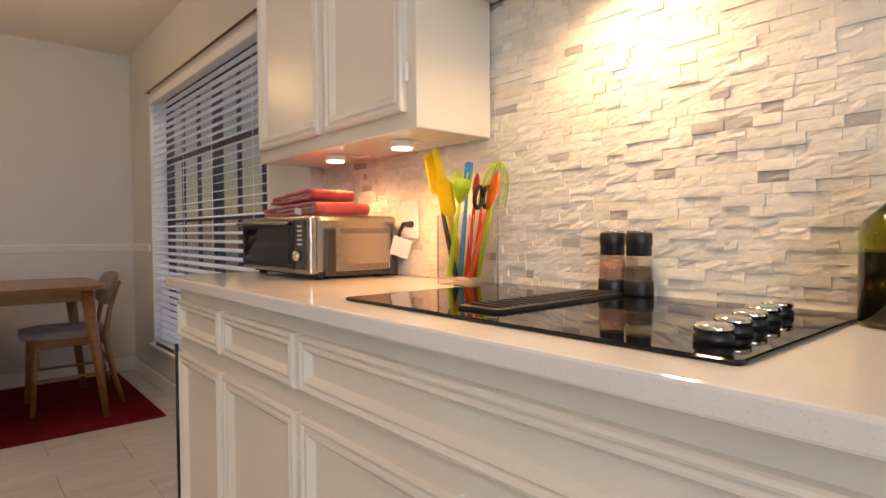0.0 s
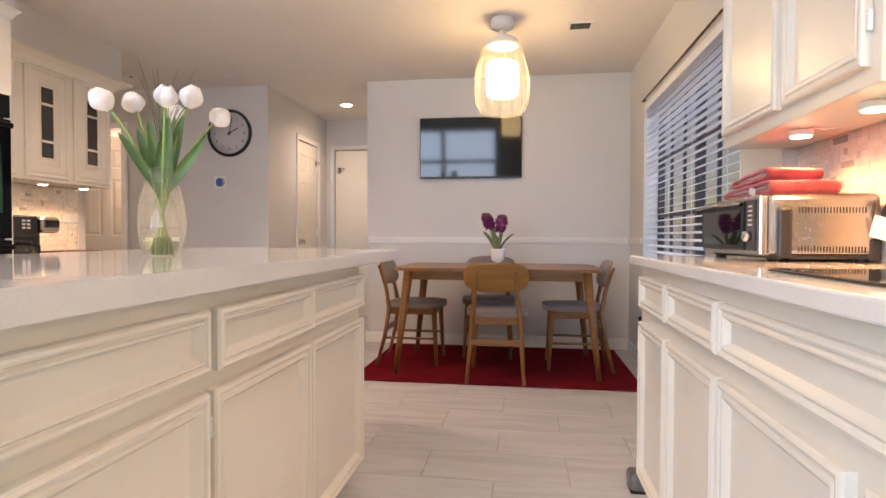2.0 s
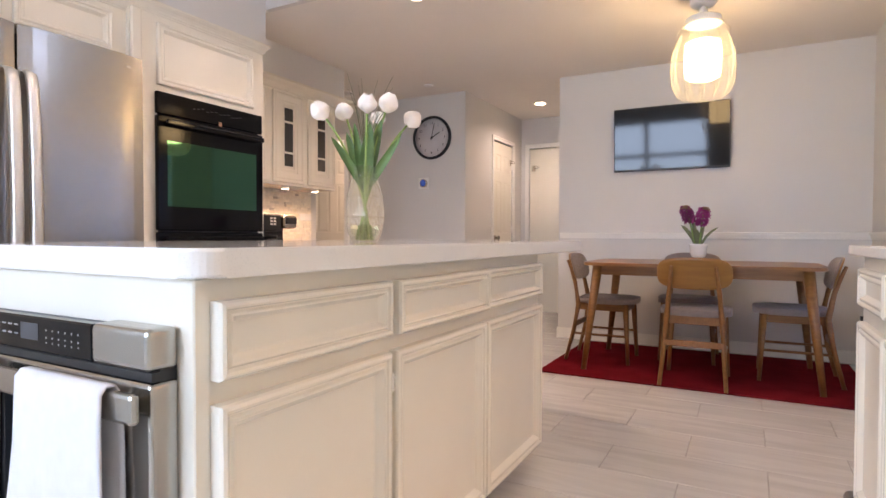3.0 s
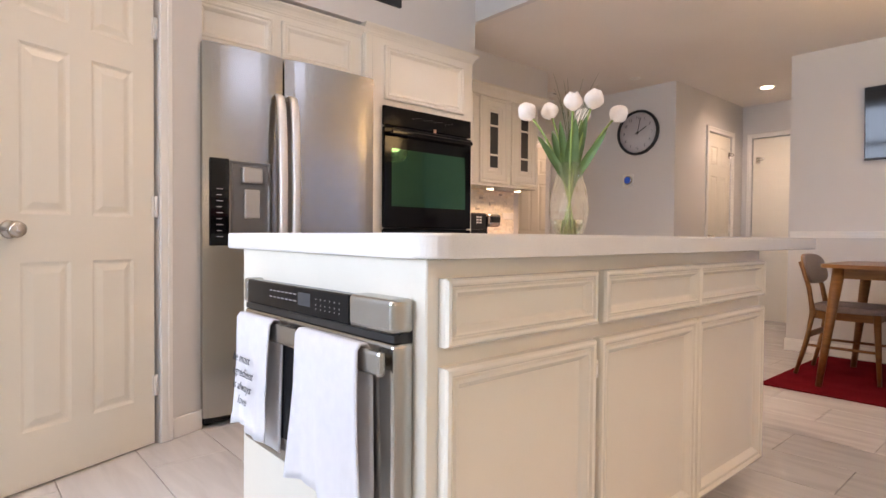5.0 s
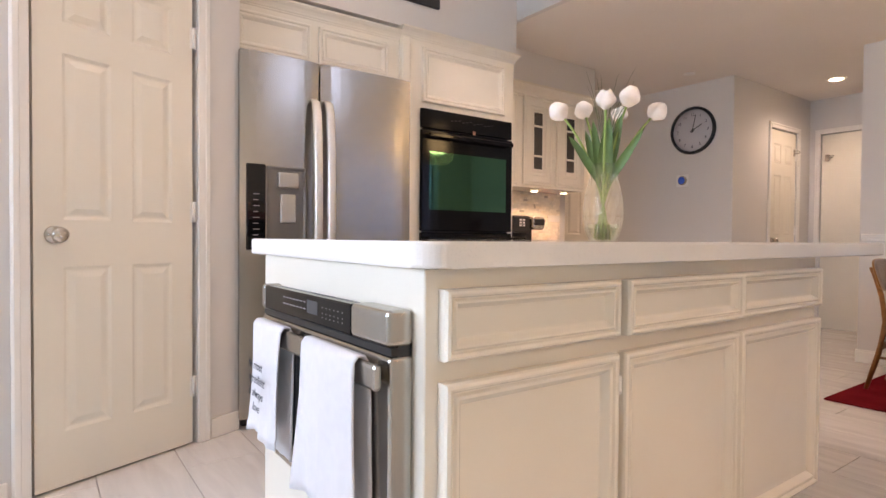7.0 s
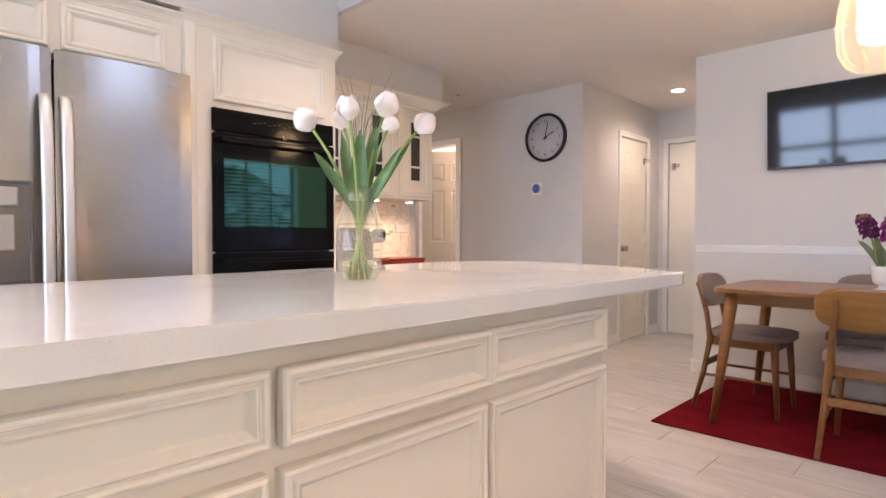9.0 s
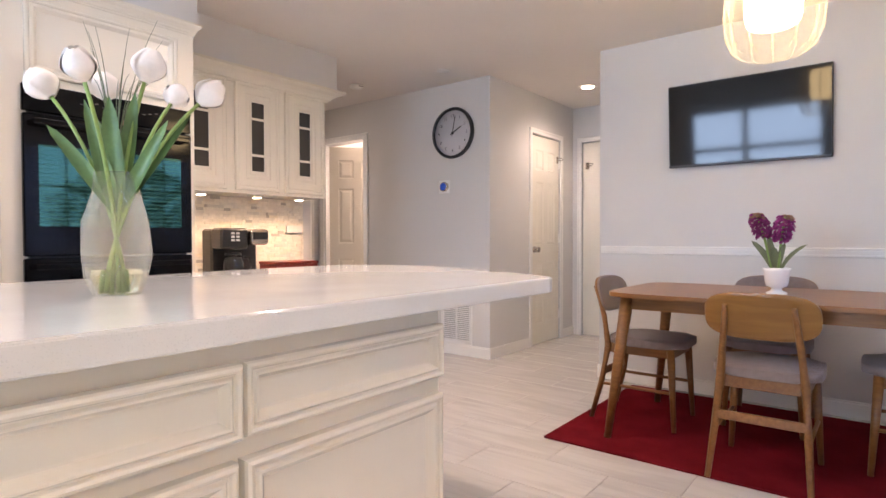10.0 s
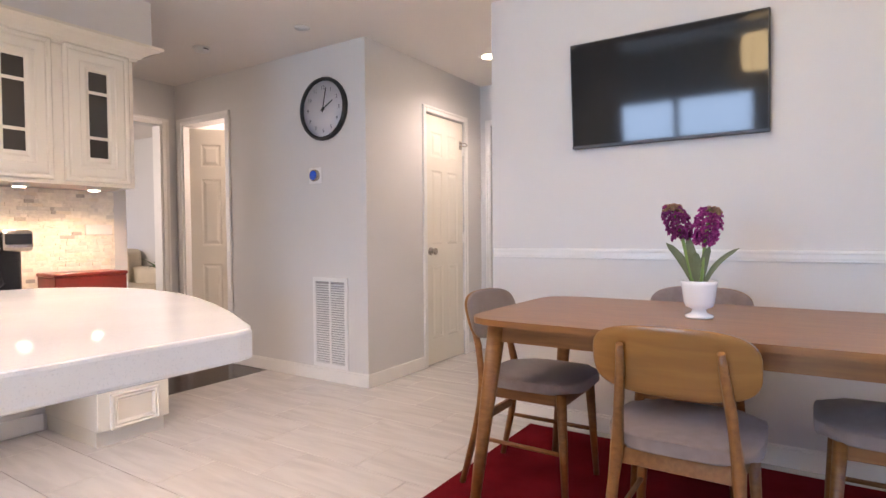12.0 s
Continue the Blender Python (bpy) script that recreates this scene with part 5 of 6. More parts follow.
# the bunch is spread along one diagonal of the counter
LAT, DEP = Vector((-0.72, 0.69, 0)), Vector((0.69, 0.72, 0))
for i, (dx, dy, z, rr) in enumerate(((0.088, -0.105, 1.355, 0.036), (-0.020, -0.098, 1.372, 0.035), (-0.036, 0.064, 1.385, 0.037), (-0.15, -0.055, 1.375, 0.032), (0.085, 0.072, 1.36, 0.034), (-0.148, 0.085, 1.355, 0.036))):
    tulip(dx, dy, z, 0, (-dx * 0.15, -dy * 0.15), rr, seed=i * 0.5)
t = thing("vase_foliage", (VX, VY, 0.925), "broad green tulip leaves and thin grass blades in the vase", "foliage")
for u1, u2, v, z1, z2, w in ((0.0, 0.01, 0.05, 1.20, 1.345, 0.026), (-0.07, -0.125, 0.03, 1.22, 1.285, 0.015), (0.06, 0.125, 0.04, 1.2, 1.30, 0.016), (0.03, 0.055, 0.03, 1.24, 1.36, 0.019),
                       (-0.03, -0.06, -0.05, 1.2, 1.32, 0.018), (0.06, 0.15, -0.04, 1.2, 1.33, 0.013), (-0.02, -0.045, 0.04, 1.2, 1.34, 0.017)):
    a_, b_ = LAT * u1 + DEP * v * 0.5, LAT * u2 + DEP * v
    pts = bez((VX, VY, 1.10), (VX + a_.x, VY + a_.y, z1), (VX + b_.x, VY + b_.y, z2), 9)
    ws = [w * (0.35 + 0.65 * math.sin(math.pi * min(1, (i / 9) * 0.9 + 0.12))) * (1 if i < 9 else 0.05) for i in range(10)]
    part("leaf", blade(bm_new(), pts, ws, (DEP.x + 0.3 * u2, DEP.y, 0.2)), M_LEAF, t)
rnd = random.Random(5)
for i in range(16):
    q = LAT * rnd.uniform(-0.07, 0.11) + DEP * rnd.uniform(-0.05, 0.05)
    dx, dy, z = q.x, q.y, rnd.uniform(1.38, 1.53)
    pts = bez((VX, VY, 1.15), (VX + dx * 0.2, VY + dy * 0.2, 1.38), (VX + dx, VY + dy, z), 8)
    part("grass_blade", path_tube(bm_new(), pts, [0.0018 * (1 - 0.8 * k / 8) for k in range(9)], 5), M_GRASS, t)

# ---------- dining corner ----------
tagged(part("rug", box(bm_new(), -4.50, -3.215, -0.47, 1.465, 0.0, 0.012, 0.004), M_RUG), "deep red flat-woven rug under the dining table", "rug")
CX, CY, TZ_ = -3.80, 0.50, 0.762
t = thing("dining_table", (CX, CY, 0.012), "walnut-stained wooden dining table with splayed legs", "table")


def soft_rect(hx, hy, p=7.0, n=64, pos=(0, 0)):
    out = []
    for i in range(n):
        a = 2 * math.pi * i / n
        c_, s_ = math.cos(a), math.sin(a)
        out.append((pos[0] + hx * abs(c_) ** (2 / p) * (1 if c_ >= 0 else -1), pos[1] + hy * abs(s_) ** (2 / p) * (1 if s_ >= 0 else -1)))
    return out


part("tabletop", prism(bm_new(), soft_rect(0.425, 0.73, 9, 72, (CX, CY)), TZ_ - 0.022, TZ_, 0.007, 2), M_WOOD, t)
bm = bm_new()
for x0, x1, y0, y1 in ((CX - 0.36, CX + 0.36, CY - 0.635, CY - 0.613), (CX - 0.36, CX + 0.36, CY + 0.613, CY + 0.635), (CX - 0.36, CX - 0.338, CY - 0.613, CY + 0.613), (CX + 0.338, CX + 0.36, CY - 0.613, CY + 0.613)):
    box(bm, x0, x1, y0, y1, TZ_ - 0.085, TZ_ - 0.0225)
part("apron", bm, M_WOOD, t)
for sx in (-1, 1):
    for sy in (-1, 1):
        part("leg", tube(bm_new(), (CX + sx * 0.345, CY + sy * 0.62, TZ_ - 0.0225), (CX + sx * 0.40, CY + sy * 0.70, 0.0125), 0.034, 0.017, 16), M_WOOD, t)


def chair():
    """Faces +y in its own axes, its base at the origin on the rug."""
    c = thing("dining_chair", None, "walnut-stained dining chair with a grey padded seat", "chair", "chairs round the dining table", m=pose(0, 0, 0))
    # seat pad
    bm = prism(bm_new(), soft_rect(0.210, 0.212, 3.6, 44, (0, 0.03)), 0.433, 0.472, 0.018, 4)
    part("seat", bm, M_FABRIC, c, "grey woven fabric seat pad", smooth=True)
    bm = bm_new()
    box(bm, -0.157, 0.157, 0.165, 0.187, 0.380, 0.4335, 0.003)
    box(bm, -0.157, 0.157, -0.165, -0.143, 0.380, 0.4335, 0.003)
    for s in (-1, 1):
        box(bm, s * 0.158 - 0.011, s * 0.158 + 0.011, -0.143, 0.165, 0.380, 0.4335, 0.003)
    part("seat_frame", bm, M_WOOD, c)
    for s in (-1, 1):
        part("front_leg", tube(bm_new(), (s * 0.162, 0.175, 0.432), (s * 0.185, 0.20, 0.0), 0.021, 0.012, 12), M_WOOD, c)
        pts = [(s * 0.188, -0.255, 0.0), (s * 0.172, -0.20, 0.22), (s * 0.158, -0.170, 0.42), (s * 0.143, -0.200, 0.58), (s * 0.130, -0.238, 0.69), (s * 0.125, -0.262, 0.748)]
        part("back_leg", path_tube(bm_new(), pts, [0.012, 0.016, 0.019, 0.015, 0.012, 0.010], 10), M_WOOD, c)
        part("side_stretcher", tube(bm_new(), (s * 0.174, 0.185, 0.20), (s * 0.174, -0.205, 0.20), 0.009, n=8), M_WOOD, c)
    part("back_stretcher", box(bm_new(), -0.168, 0.168, -0.205, -0.188, 0.245, 0.285, 0.004), M_WOOD, c)

    def shell(y_off, th, grow, name, material, label=""):
        bm = bm_new()
        out = soft_rect(0.214 + grow, 0.100 + grow, 3.2, 44)
        k, skins = len(out), []
        for side in (0, 1):
            rings_ = []
            for f in (1.0, 0.97, 0.8, 0.55, 0.28):
                row = []
                for x, z in out:
                    x, z = x * f, z * f
                    soft = 0.0035 if f == 1.0 else 0.0
                    y = -0.222 - z * 0.28 - 0.026 * (1 - (x / 0.24) ** 2) + y_off + (th - soft if side else soft)
                    row.append(bm.verts.new((x, y, 0.702 + z)))
                rings_.append(row)
            skins.append(rings_)
            for p, q in zip(rings_, rings_[1:]):
                for i in range(k):
                    bm.faces.new((p[i], p[(i + 1) % k], q[(i + 1) % k], q[i])).smooth = True
            mid = bm.verts.new((0, -0.222 - 0.026 + y_off + (th if side else 0), 0.702))
            for i in range(k):
                bm.faces.new((rings_[-1][i], rings_[-1][(i + 1) % k], mid)).smooth = True
        for i in range(k):
            j = (i + 1) % k
            bm.faces.new((skins[0][0][i], skins[0][0][j], skins[1][0][j], skins[1][0][i])).smooth = True
        bmesh.ops.recalc_face_normals(bm, faces=bm.faces)
        return part(name, bm, material, c, label)

    shell(0.012, 0.012, 0.0, "backrest", M_WOODBACK, "honey-toned curved wooden backrest")
    shell(0.0245, 0.014, -0.001, "back_pad", M_FABRIC, "grey fabric back pad")
    return c


ch = chair()
R = 0.012
ch.matrix_world = pose(-3.46, 0.512, R, 0, 0, 90)
copy_thing(ch, pose(-3.86, -0.15, R, 0, 0, 0))
copy_thing(ch, pose(-3.83, 1.075, R, 0, 0, 180))
copy_thing(ch, pose(-4.17, 0.41, R, 0, 0, -90))

# potted hyacinths
PX, PY = -3.79, 0.497
t = thing("flower_pot", (PX, PY, TZ_), "white ceramic footed pot on the dining table", "pot")
part("pot", lathe(bm_new(), [(0.045, 0.0), (0.047, 0.008), (0.026, 0.018), (0.022, 0.030), (0.045, 0.040), (0.050, 0.055), (0.058, 0.115), (0.061, 0.128), (0.054, 0.130), (0.050, 0.118)], 32, (PX, PY, TZ_ + 0.0005)), M_CERAMIC, t)
part("moss", lathe(bm_new(), [(0.0, 0.122), (0.03, 0.124), (0.051, 0.116), (0.045, 0.1)], 24, (PX, PY, TZ_)), M_SOIL, t)


def hyacinth(dy, lean, h0, h1, seed):
    f = thing("hyacinth", (PX, PY + dy * 0.3, TZ_ + 0.12), "purple artificial hyacinth in the white pot", "flower", "hyacinths in the pot")
    top = Vector((PX, PY + dy + lean, TZ_ + h1))
    low = Vector((PX, PY + dy * 0.8, TZ_ + h0))
    part("stem", path_tube(bm_new(), [(PX, PY + dy * 0.3, TZ_ + 0.12), low, top], [0.006, 0.006, 0.004], 8), M_STEM, f)
    rnd = random.Random(seed)
    bm, bm2 = bm_new(), bm_new()
    for i in range(130):
        v = (i + 0.5) / 130
        a = i * 2.4
        r = (0.041 if i % 3 else 0.026) * math.sin(math.pi * (0.2 + 0.66 * v)) ** 0.5 * rnd.uniform(0.85, 1.12)
        p = low.lerp(top, v) + Vector((r * math.cos(a), r * math.sin(a), rnd.uniform(-0.006, 0.006)))
        dirv = Vector((math.cos(a), math.sin(a), 0.1 + 0.9 * v)).normalized()
        q = Matrix.Translation(p) @ dirv.to_track_quat("Z", "Y").to_matrix().to_4x4()
        tgt = bm2 if v > 0.84 and rnd.random() < 0.7 else bm
        c0 = tgt.verts.new(q @ Vector((0, 0, -0.006)))
        ring, big = [], rnd.uniform(0.010, 0.015)
        for k in range(12):
            rr = big if k % 2 == 0 else big * 0.42
            ring.append(tgt.verts.new(q @ Vector((rr * math.cos(k * math.pi / 6), rr * math.sin(k * math.pi / 6), -0.001 if k % 2 == 0 else 0.005))))
        for k in range(12):
            tgt.faces.new((c0, ring[k], ring[(k + 1) % 12]))
    part("bloom", bm, M_PURPLE, f)
    part("bud_tip", bm2, M_YELLOWBUD, f, "pale orange unopened buds")


hyacinth(-0.068, -0.024, 0.275, 0.395, 2)
hyacinth(0.022, 0.012, 0.258, 0.385, 7)
for i, (dy, z, w) in enumerate(((-0.115, 0.262, 0.015), (0.125, 0.245, 0.009), (-0.040, 0.29, 0.016), (0.035, 0.25, 0.014), (-0.01, 0.23, 0.014))):
    pts = bez((PX, PY + dy * 0.15, TZ_ + 0.12), (PX + 0.01, PY + dy * 0.35, TZ_ + 0.2), (PX + 0.01 * (i - 2), PY + dy, TZ_ + z), 8)
    f = part("pot_leaf", blade(bm_new(), pts, [w * (0.5 + 0.5 * math.sin(math.pi * min(1, k / 8 * 0.9 + 0.1))) * (0.08 if k == 8 else 1) for k in range(9)], (1, 0.2, 0.2)), M_OLIVE, t)

# television, tipped a little forward
t = thing("television", None, "black flat television hung on the dining wall", "television", m=pose(-4.592, 0.213, 1.508, 0, 4.3, 0))
part("case", box(bm_new(), 0.0, 0.034, -0.455, 0.455, 0.0, 0.538, 0.004), M_BLACK, t)
part("screen", box(bm_new(), 0.034, 0.0375, -0.447, 0.447, 0.016, 0.530), M_SCREEN, t)
part("wall_bracket", box(bm_new(), -0.05, 0.0, -0.2, 0.2, 0.25, 0.45), M_BLACK, t)
part("lower_trim", box(bm_new(), 0.0345, 0.039, -0.455, 0.455, 0.001, 0.0145, 0.001), M_DARKGREY, t)

# clock
t = thing("wall_clock", (-4.59, -2.103, 1.965), "round black-rimmed wall clock showing two o'clock", "clock")
CL = (-4.599, -2.105, 1.965)


def disc(profile, n=48):
    bm = lathe(bm_new(), profile, n)
    bmesh.ops.transform(bm, matrix=Matrix.Translation(CL) @ pose(0, 0, 0, 0, 90, 0), verts=bm.verts)
    return bm


part("rim", disc([(0.195, 0.0), (0.222, 0.0), (0.226, 0.02), (0.218, 0.038), (0.206, 0.040), (0.200, 0.030), (0.199, 0.014)]), M_BLACK, t)
part("face", disc([(0.0, 0.012), (0.2, 0.012), (0.2, 0.016), (0.0, 0.016)]), mat("clock_face", (0.62, 0.60, 0.62), 0.5, vary=0.02, bump=0), t)
FX = CL[0] + 0.0165
for k in range(12):
    a = radians(30 * (k + 1))
    s = str(k + 1)
    words(s, face(FX, CL[1] + 0.152 * math.sin(a) - 0.011 * len(s), CL[2] + 0.152 * math.cos(a) - 0.013, "+x") @ pose(0, 0, 0, 90), 0.038, M_INK, t, "numeral")
for a, ln, w in ((62, 0.105, 0.008), (12, 0.15, 0.006)):
    bm = box(bm_new(), -w / 2, w / 2, -0.003, 0.0, -0.025, ln)
    bmesh.ops.transform(bm, matrix=face(FX + 0.004, CL[1], CL[2], "+x") @ pose(0, 0, 0, 0, a, 0), verts=bm.verts)
    part("clock_hand", bm, M_BLACK, t)
part("hub", disc([(0.0, 0.024), (0.012, 0.024), (0.012, 0.016)], 16), M_BLACK, t)

# thermostat
t = thing("thermostat", (-4.6, -2.185, 1.438), "round thermostat on a white backplate", "thermostat")
part("backplate", box(bm_new(), -4.6, -4.593, -2.272, -2.147, 1.438, 1.555, 0.003), M_PLASTICWHITE, t)
bm = lathe(bm_new(), [(0.042, 0), (0.043, 0.02), (0.038, 0.026), (0.034, 0.026)], 32)
bmesh.ops.transform(bm, matrix=Matrix.Translation((-4.593, -2.203, 1.496)) @ pose(0, 0, 0, 0, 90), verts=bm.verts)
part("ring", bm, M_NICKEL, t)
bm = lathe(bm_new(), [(0.0, 0.028), (0.034, 0.027), (0.034, 0.024)], 32)
bmesh.ops.transform(bm, matrix=Matrix.Translation((-4.593, -2.203, 1.496)) @ pose(0, 0, 0, 0, 90), verts=bm.verts)
part("screen", bm, mat("thermostat_screen", (0.02, 0.08, 0.42), 0.2, vary=0, bump=0, emit=0.3), t, "glowing blue dial")

# return-air grille
t = thing("return_grille", (-4.6, -2.07, 0.1), "white louvred return-air grille low on the wall", "vent")
G0, G1, GZ0, GZ1 = -2.245, -1.905, 0.10, 0.755
bm = bm_new()
for y0, y1, z0, z1 in ((G0, G1, GZ0, GZ0 + 0.03), (G0, G1, GZ1 - 0.03, GZ1), (G0, G0 + 0.03, GZ0 + 0.03, GZ1 - 0.03), (G1 - 0.03, G1, GZ0 + 0.03, GZ1 - 0.03), ((G0 + G1) / 2 - 0.008, (G0 + G1) / 2 + 0.008, GZ0 + 0.03, GZ1 - 0.03)):
    box(bm, -4.6, -4.588, y0, y1, z0, z1, 0.002)
part("frame", bm, M_PLASTICWHITE, t)
part("backing", box(bm_new(), -4.5995, -4.597, G0 + 0.03, G1 - 0.03, GZ0 + 0.03, GZ1 - 0.03), mat("filter_cloth", (0.40, 0.39, 0.38), 0.9, vary=0.1, bump=0.1), t)
sl = None
for i in range(34):
    z = GZ0 + 0.035 + i * 0.0172
    for y0, y1 in ((G0 + 0.031, (G0 + G1) / 2 - 0.009), ((G0 + G1) / 2 + 0.009, G1 - 0.031)):
        part("slat", box(bm_new(), -0.006, 0.006, y0, y1, -0.0012, 0.0012, m=pose(-4.5925, 0, z, 0, 38, 0)), M_PLASTICWHITE, t)

# pendant
PDX, PDY = -3.26, 0.545
t = thing("pendant_lamp", (PDX, PDY, 1.74), "glass jar pendant lamp with a white canopy, switched on", "lamp")
part("canopy", lathe(bm_new(), [(0.066, 0.0), (0.075, -0.006), (0.078, -0.05), (0.068, -0.066), (0.02, -0.07)], 32, (PDX, PDY, CEIL)), M_PLASTICWHITE, t)
part("rod", tube(bm_new(), (PDX, PDY, CEIL - 0.07), (PDX, PDY, 2.295), 0.011, n=12), M_PLASTICWHITE, t)
part("socket_cap", lathe(bm_new(), [(0.02, 0.085), (0.026, 0.06), (0.03, 0.035), (0.085, 0.03), (0.1, 0.02), (0.105, -0.01), (0.10, -0.02)], 32, (PDX, PDY, 2.245)), M_PLASTICWHITE, t)
fl = lambda a, z: 1 + (0.05 * math.cos(11 * a) * min(1, max(0, (2.16 - 1.77 - z) / 0.1)) if z < 0.36 else 0)
bm = lathe(bm_new(), [(0.02, 0.0), (0.105, 0.004), (0.145, 0.03), (0.172, 0.10), (0.178, 0.19), (0.168, 0.29), (0.148, 0.36), (0.135, 0.385), (0.150, 0.395), (0.150, 0.41), (0.125, 0.42), (0.120, 0.45), (0.106, 0.455)], 80, (PDX, PDY, 1.775), flute=fl, caps="first")
ob = part("glass_jar", bm, lit_glass("pendant_glass", 0.08), t, "fluted clear glass jar shade")
ob.visible_shadow = False
RIB = lit_glass("pendant_rib_glass", 0.18)
for k in range(12):
    ca, sa = math.cos(radians(30 * k + 8)), math.sin(radians(30 * k + 8))
    rib = part("rib", path_tube(bm_new(), [(PDX + r_ * ca, PDY + r_ * sa, 1.775 + z_) for r_, z_ in ((0.105, 0.004), (0.145, 0.03), (0.173, 0.10), (0.180, 0.19), (0.170, 0.29), (0.150, 0.36), (0.137, 0.385))], [0.002, 0.004, 0.006, 0.006, 0.005, 0.004, 0.002], 8), RIB, t)
    rib.visible_shadow = False
ob = part("diffuser", lathe(bm_new(), [(0.080, 0.0), (0.096, 0.012), (0.104, 0.05), (0.104, 0.19), (0.098, 0.215), (0.08, 0.225)], 40, (PDX, PDY, 1.90)), M_BULB, t, "glowing warm diffuser")
ob.visible_shadow = False

# ceiling things
t = thing("ceiling_vent", (-3.45, 1.06, CEIL), "small white slotted ceiling vent", "vent")
part("frame", rings(bm_new(), 0.14, 0.17, [(0, 0.0), (0, 0.006), (0.012, 0.008), (0.016, 0.003)], Matrix.Translation((-3.52, 1.145, CEIL)) @ pose(0, 0, 0, 90) ), M_PLASTICWHITE, t)
for i in range(2):
    part("slot", box(bm_new(), -3.503 + i * 0.055, -3.458 + i * 0.055, 0.995, 1.125, CEIL - 0.0065, CEIL - 0.0035), M_DARKGREY, t)


def downlight(x, y, z):
    d = thing("downlight", (x, y, z), "round white recessed ceiling light, switched on; one in view, five added out of view", "lamp", "recessed ceiling lights")
    part("rim", lathe(bm_new(), [(0.05, -0.004), (0.075, -0.006), (0.08, -0.001)], 32, (x, y, z)), M_PLASTICWHITE, d)
    part("lens", lathe(bm_new(), [(0.055, -0.0065), (0.055, -0.009), (0.0, -0.010)], 28, (x, y, z)), M_LIGHT, d)


downlight(-5.46, -1.23, CEIL)
# Assumed fixture, out of view, for the added hall fill spot.
downlight(-2.45, -1.0, CEIL)
# Assumed kitchen fixtures, out of view, to go with the added spots.
for lx, ly in ((0.4, 0.2), (-0.9, -0.9), (0.9, -0.6), (-0.9, 0.75)):
    downlight(lx, ly, HIGH)
t = thing("smoke_detector", (-4.11, -2.83, CEIL), "small white ceiling smoke detector", "detector")
part("housing", lathe(bm_new(), [(0.055, 0.0), (0.058, -0.012), (0.05, -0.03), (0.0, -0.034)], 28, (-4.11, -2.83, CEIL)), M_PLASTICWHITE, t)
part("grille_slot", box(bm_new(), -4.13, -4.09, -2.777, -2.772, CEIL - 0.022, CEIL - 0.016), M_BLACK, t)
tagged(part("ceiling_plate", lathe(bm_new(), [(0.05, 0.0), (0.05, -0.006), (0.0, -0.007)], 24, (-4.25, -1.95, CEIL)), M_PLASTICWHITE), "small round white ceiling cover plate", "plate")

# ---------- window ----------
WX0, WX1, WZ0, WZ1 = -4.02, -2.07, 0.29, 1.99
t = tagged(thing("window_1", (-3.05, 1.7, WZ0), "wide window with dark muntins behind open white blinds", "window"), kind="structure")
bm = bm_new()
for x0, x1, z0, z1 in ((WX0, WX1, WZ0, WZ0 + 0.04), (WX0, WX1, WZ1 - 0.04, WZ1), (WX0, WX0 + 0.04, WZ0 + 0.04, WZ1 - 0.04), (WX1 - 0.04, WX1, WZ0 + 0.04, WZ1 - 0.04), (-3.075, -3.015, WZ0 + 0.04, WZ1 - 0.04)):
    box(bm, x0, x1, 1.70, 1.745, z0, z1, 0.003)
part("window_frame", bm, M_WINFRAME, t)
for x in (-3.70, -3.38, -2.72, -2.40):
    part("muntin", box(bm_new(), x - 0.01, x + 0.01, 1.715, 1.735, WZ0 + 0.04, WZ1 - 0.04), M_WINFRAME, t)
for z in (0.72, 1.14, 1.56):
    part("muntin", box(bm_new(), WX0 + 0.04, WX1 - 0.04, 1.7165, 1.7335, z - 0.012, z + 0.012), M_WINFRAME, t)
for x0, x1 in ((WX0 + 0.04, -3.075), (-3.015, WX1 - 0.04)):
    ob = part("pane", box(bm_new(), x0, x1, 1.7235, 1.7265, WZ0 + 0.04, WZ1 - 0.04), M_GLASS, t)
    ob.visible_shadow = False
part("window_sill", box(bm_new(), WX0 - 0.04, WX1 + 0.04, 1.575, 1.70, WZ0 - 0.025, WZ0, 0.004), M_TRIM, t)
for nm, b in (("side_jamb", (WX0 - 0.001, WX0 + 0.012)), ("side_jamb", (WX1 - 0.012, WX1 + 0.001))):
    part(nm, box(bm_new(), b[0], b[1], 1.598, 1.70, WZ0, WZ1), M_TRIM, t)

t = thing("window_blind", (-3.05, 1.63, WZ0), "white two-inch slatted window blind, slats open", "blind")
part("headrail", box(bm_new(), WX0 + 0.015, WX1 - 0.015, 1.59, 1.65, WZ1 - 0.055, WZ1 - 0.002, 0.004), M_BLIND, t)
part("bottom_rail", box(bm_new(), WX0 + 0.02, WX1 - 0.02, 1.605, 1.655, WZ0 + 0.008, WZ0 + 0.028, 0.004), M_BLIND, t)
slat = None
for i in range(36):
    z = WZ0 + 0.055 + i * 0.0443
    if slat is None:
        bm = bm_new()
        box(bm, -0.955, 0.955, -0.025, 0.025, -0.0016, 0.0016, m=pose(0, 0, 0, 14))
        me = part("slat", bm, M_BLIND, t)
        slat = me
        me.location = (-3.05 - t.location.x, 1.632 - t.location.y, z - t.location.z)
        for v in me.data.vertices:
            v.co += Vector(t.location)
        continue
    ob = new("slat", slat.data)
    ob.parent = t
    ob.location = (-3.05 - t.location.x, 1.632 - t.location.y, z - t.location.z)
for x in (-3.85, -3.3, -2.8, -2.25):
    part("ladder_cord", tube(bm_new(), (x, 1.606, WZ0 + 0.02), (x, 1.606, WZ1 - 0.05), 0.0016, n=5), M_BLIND, t)
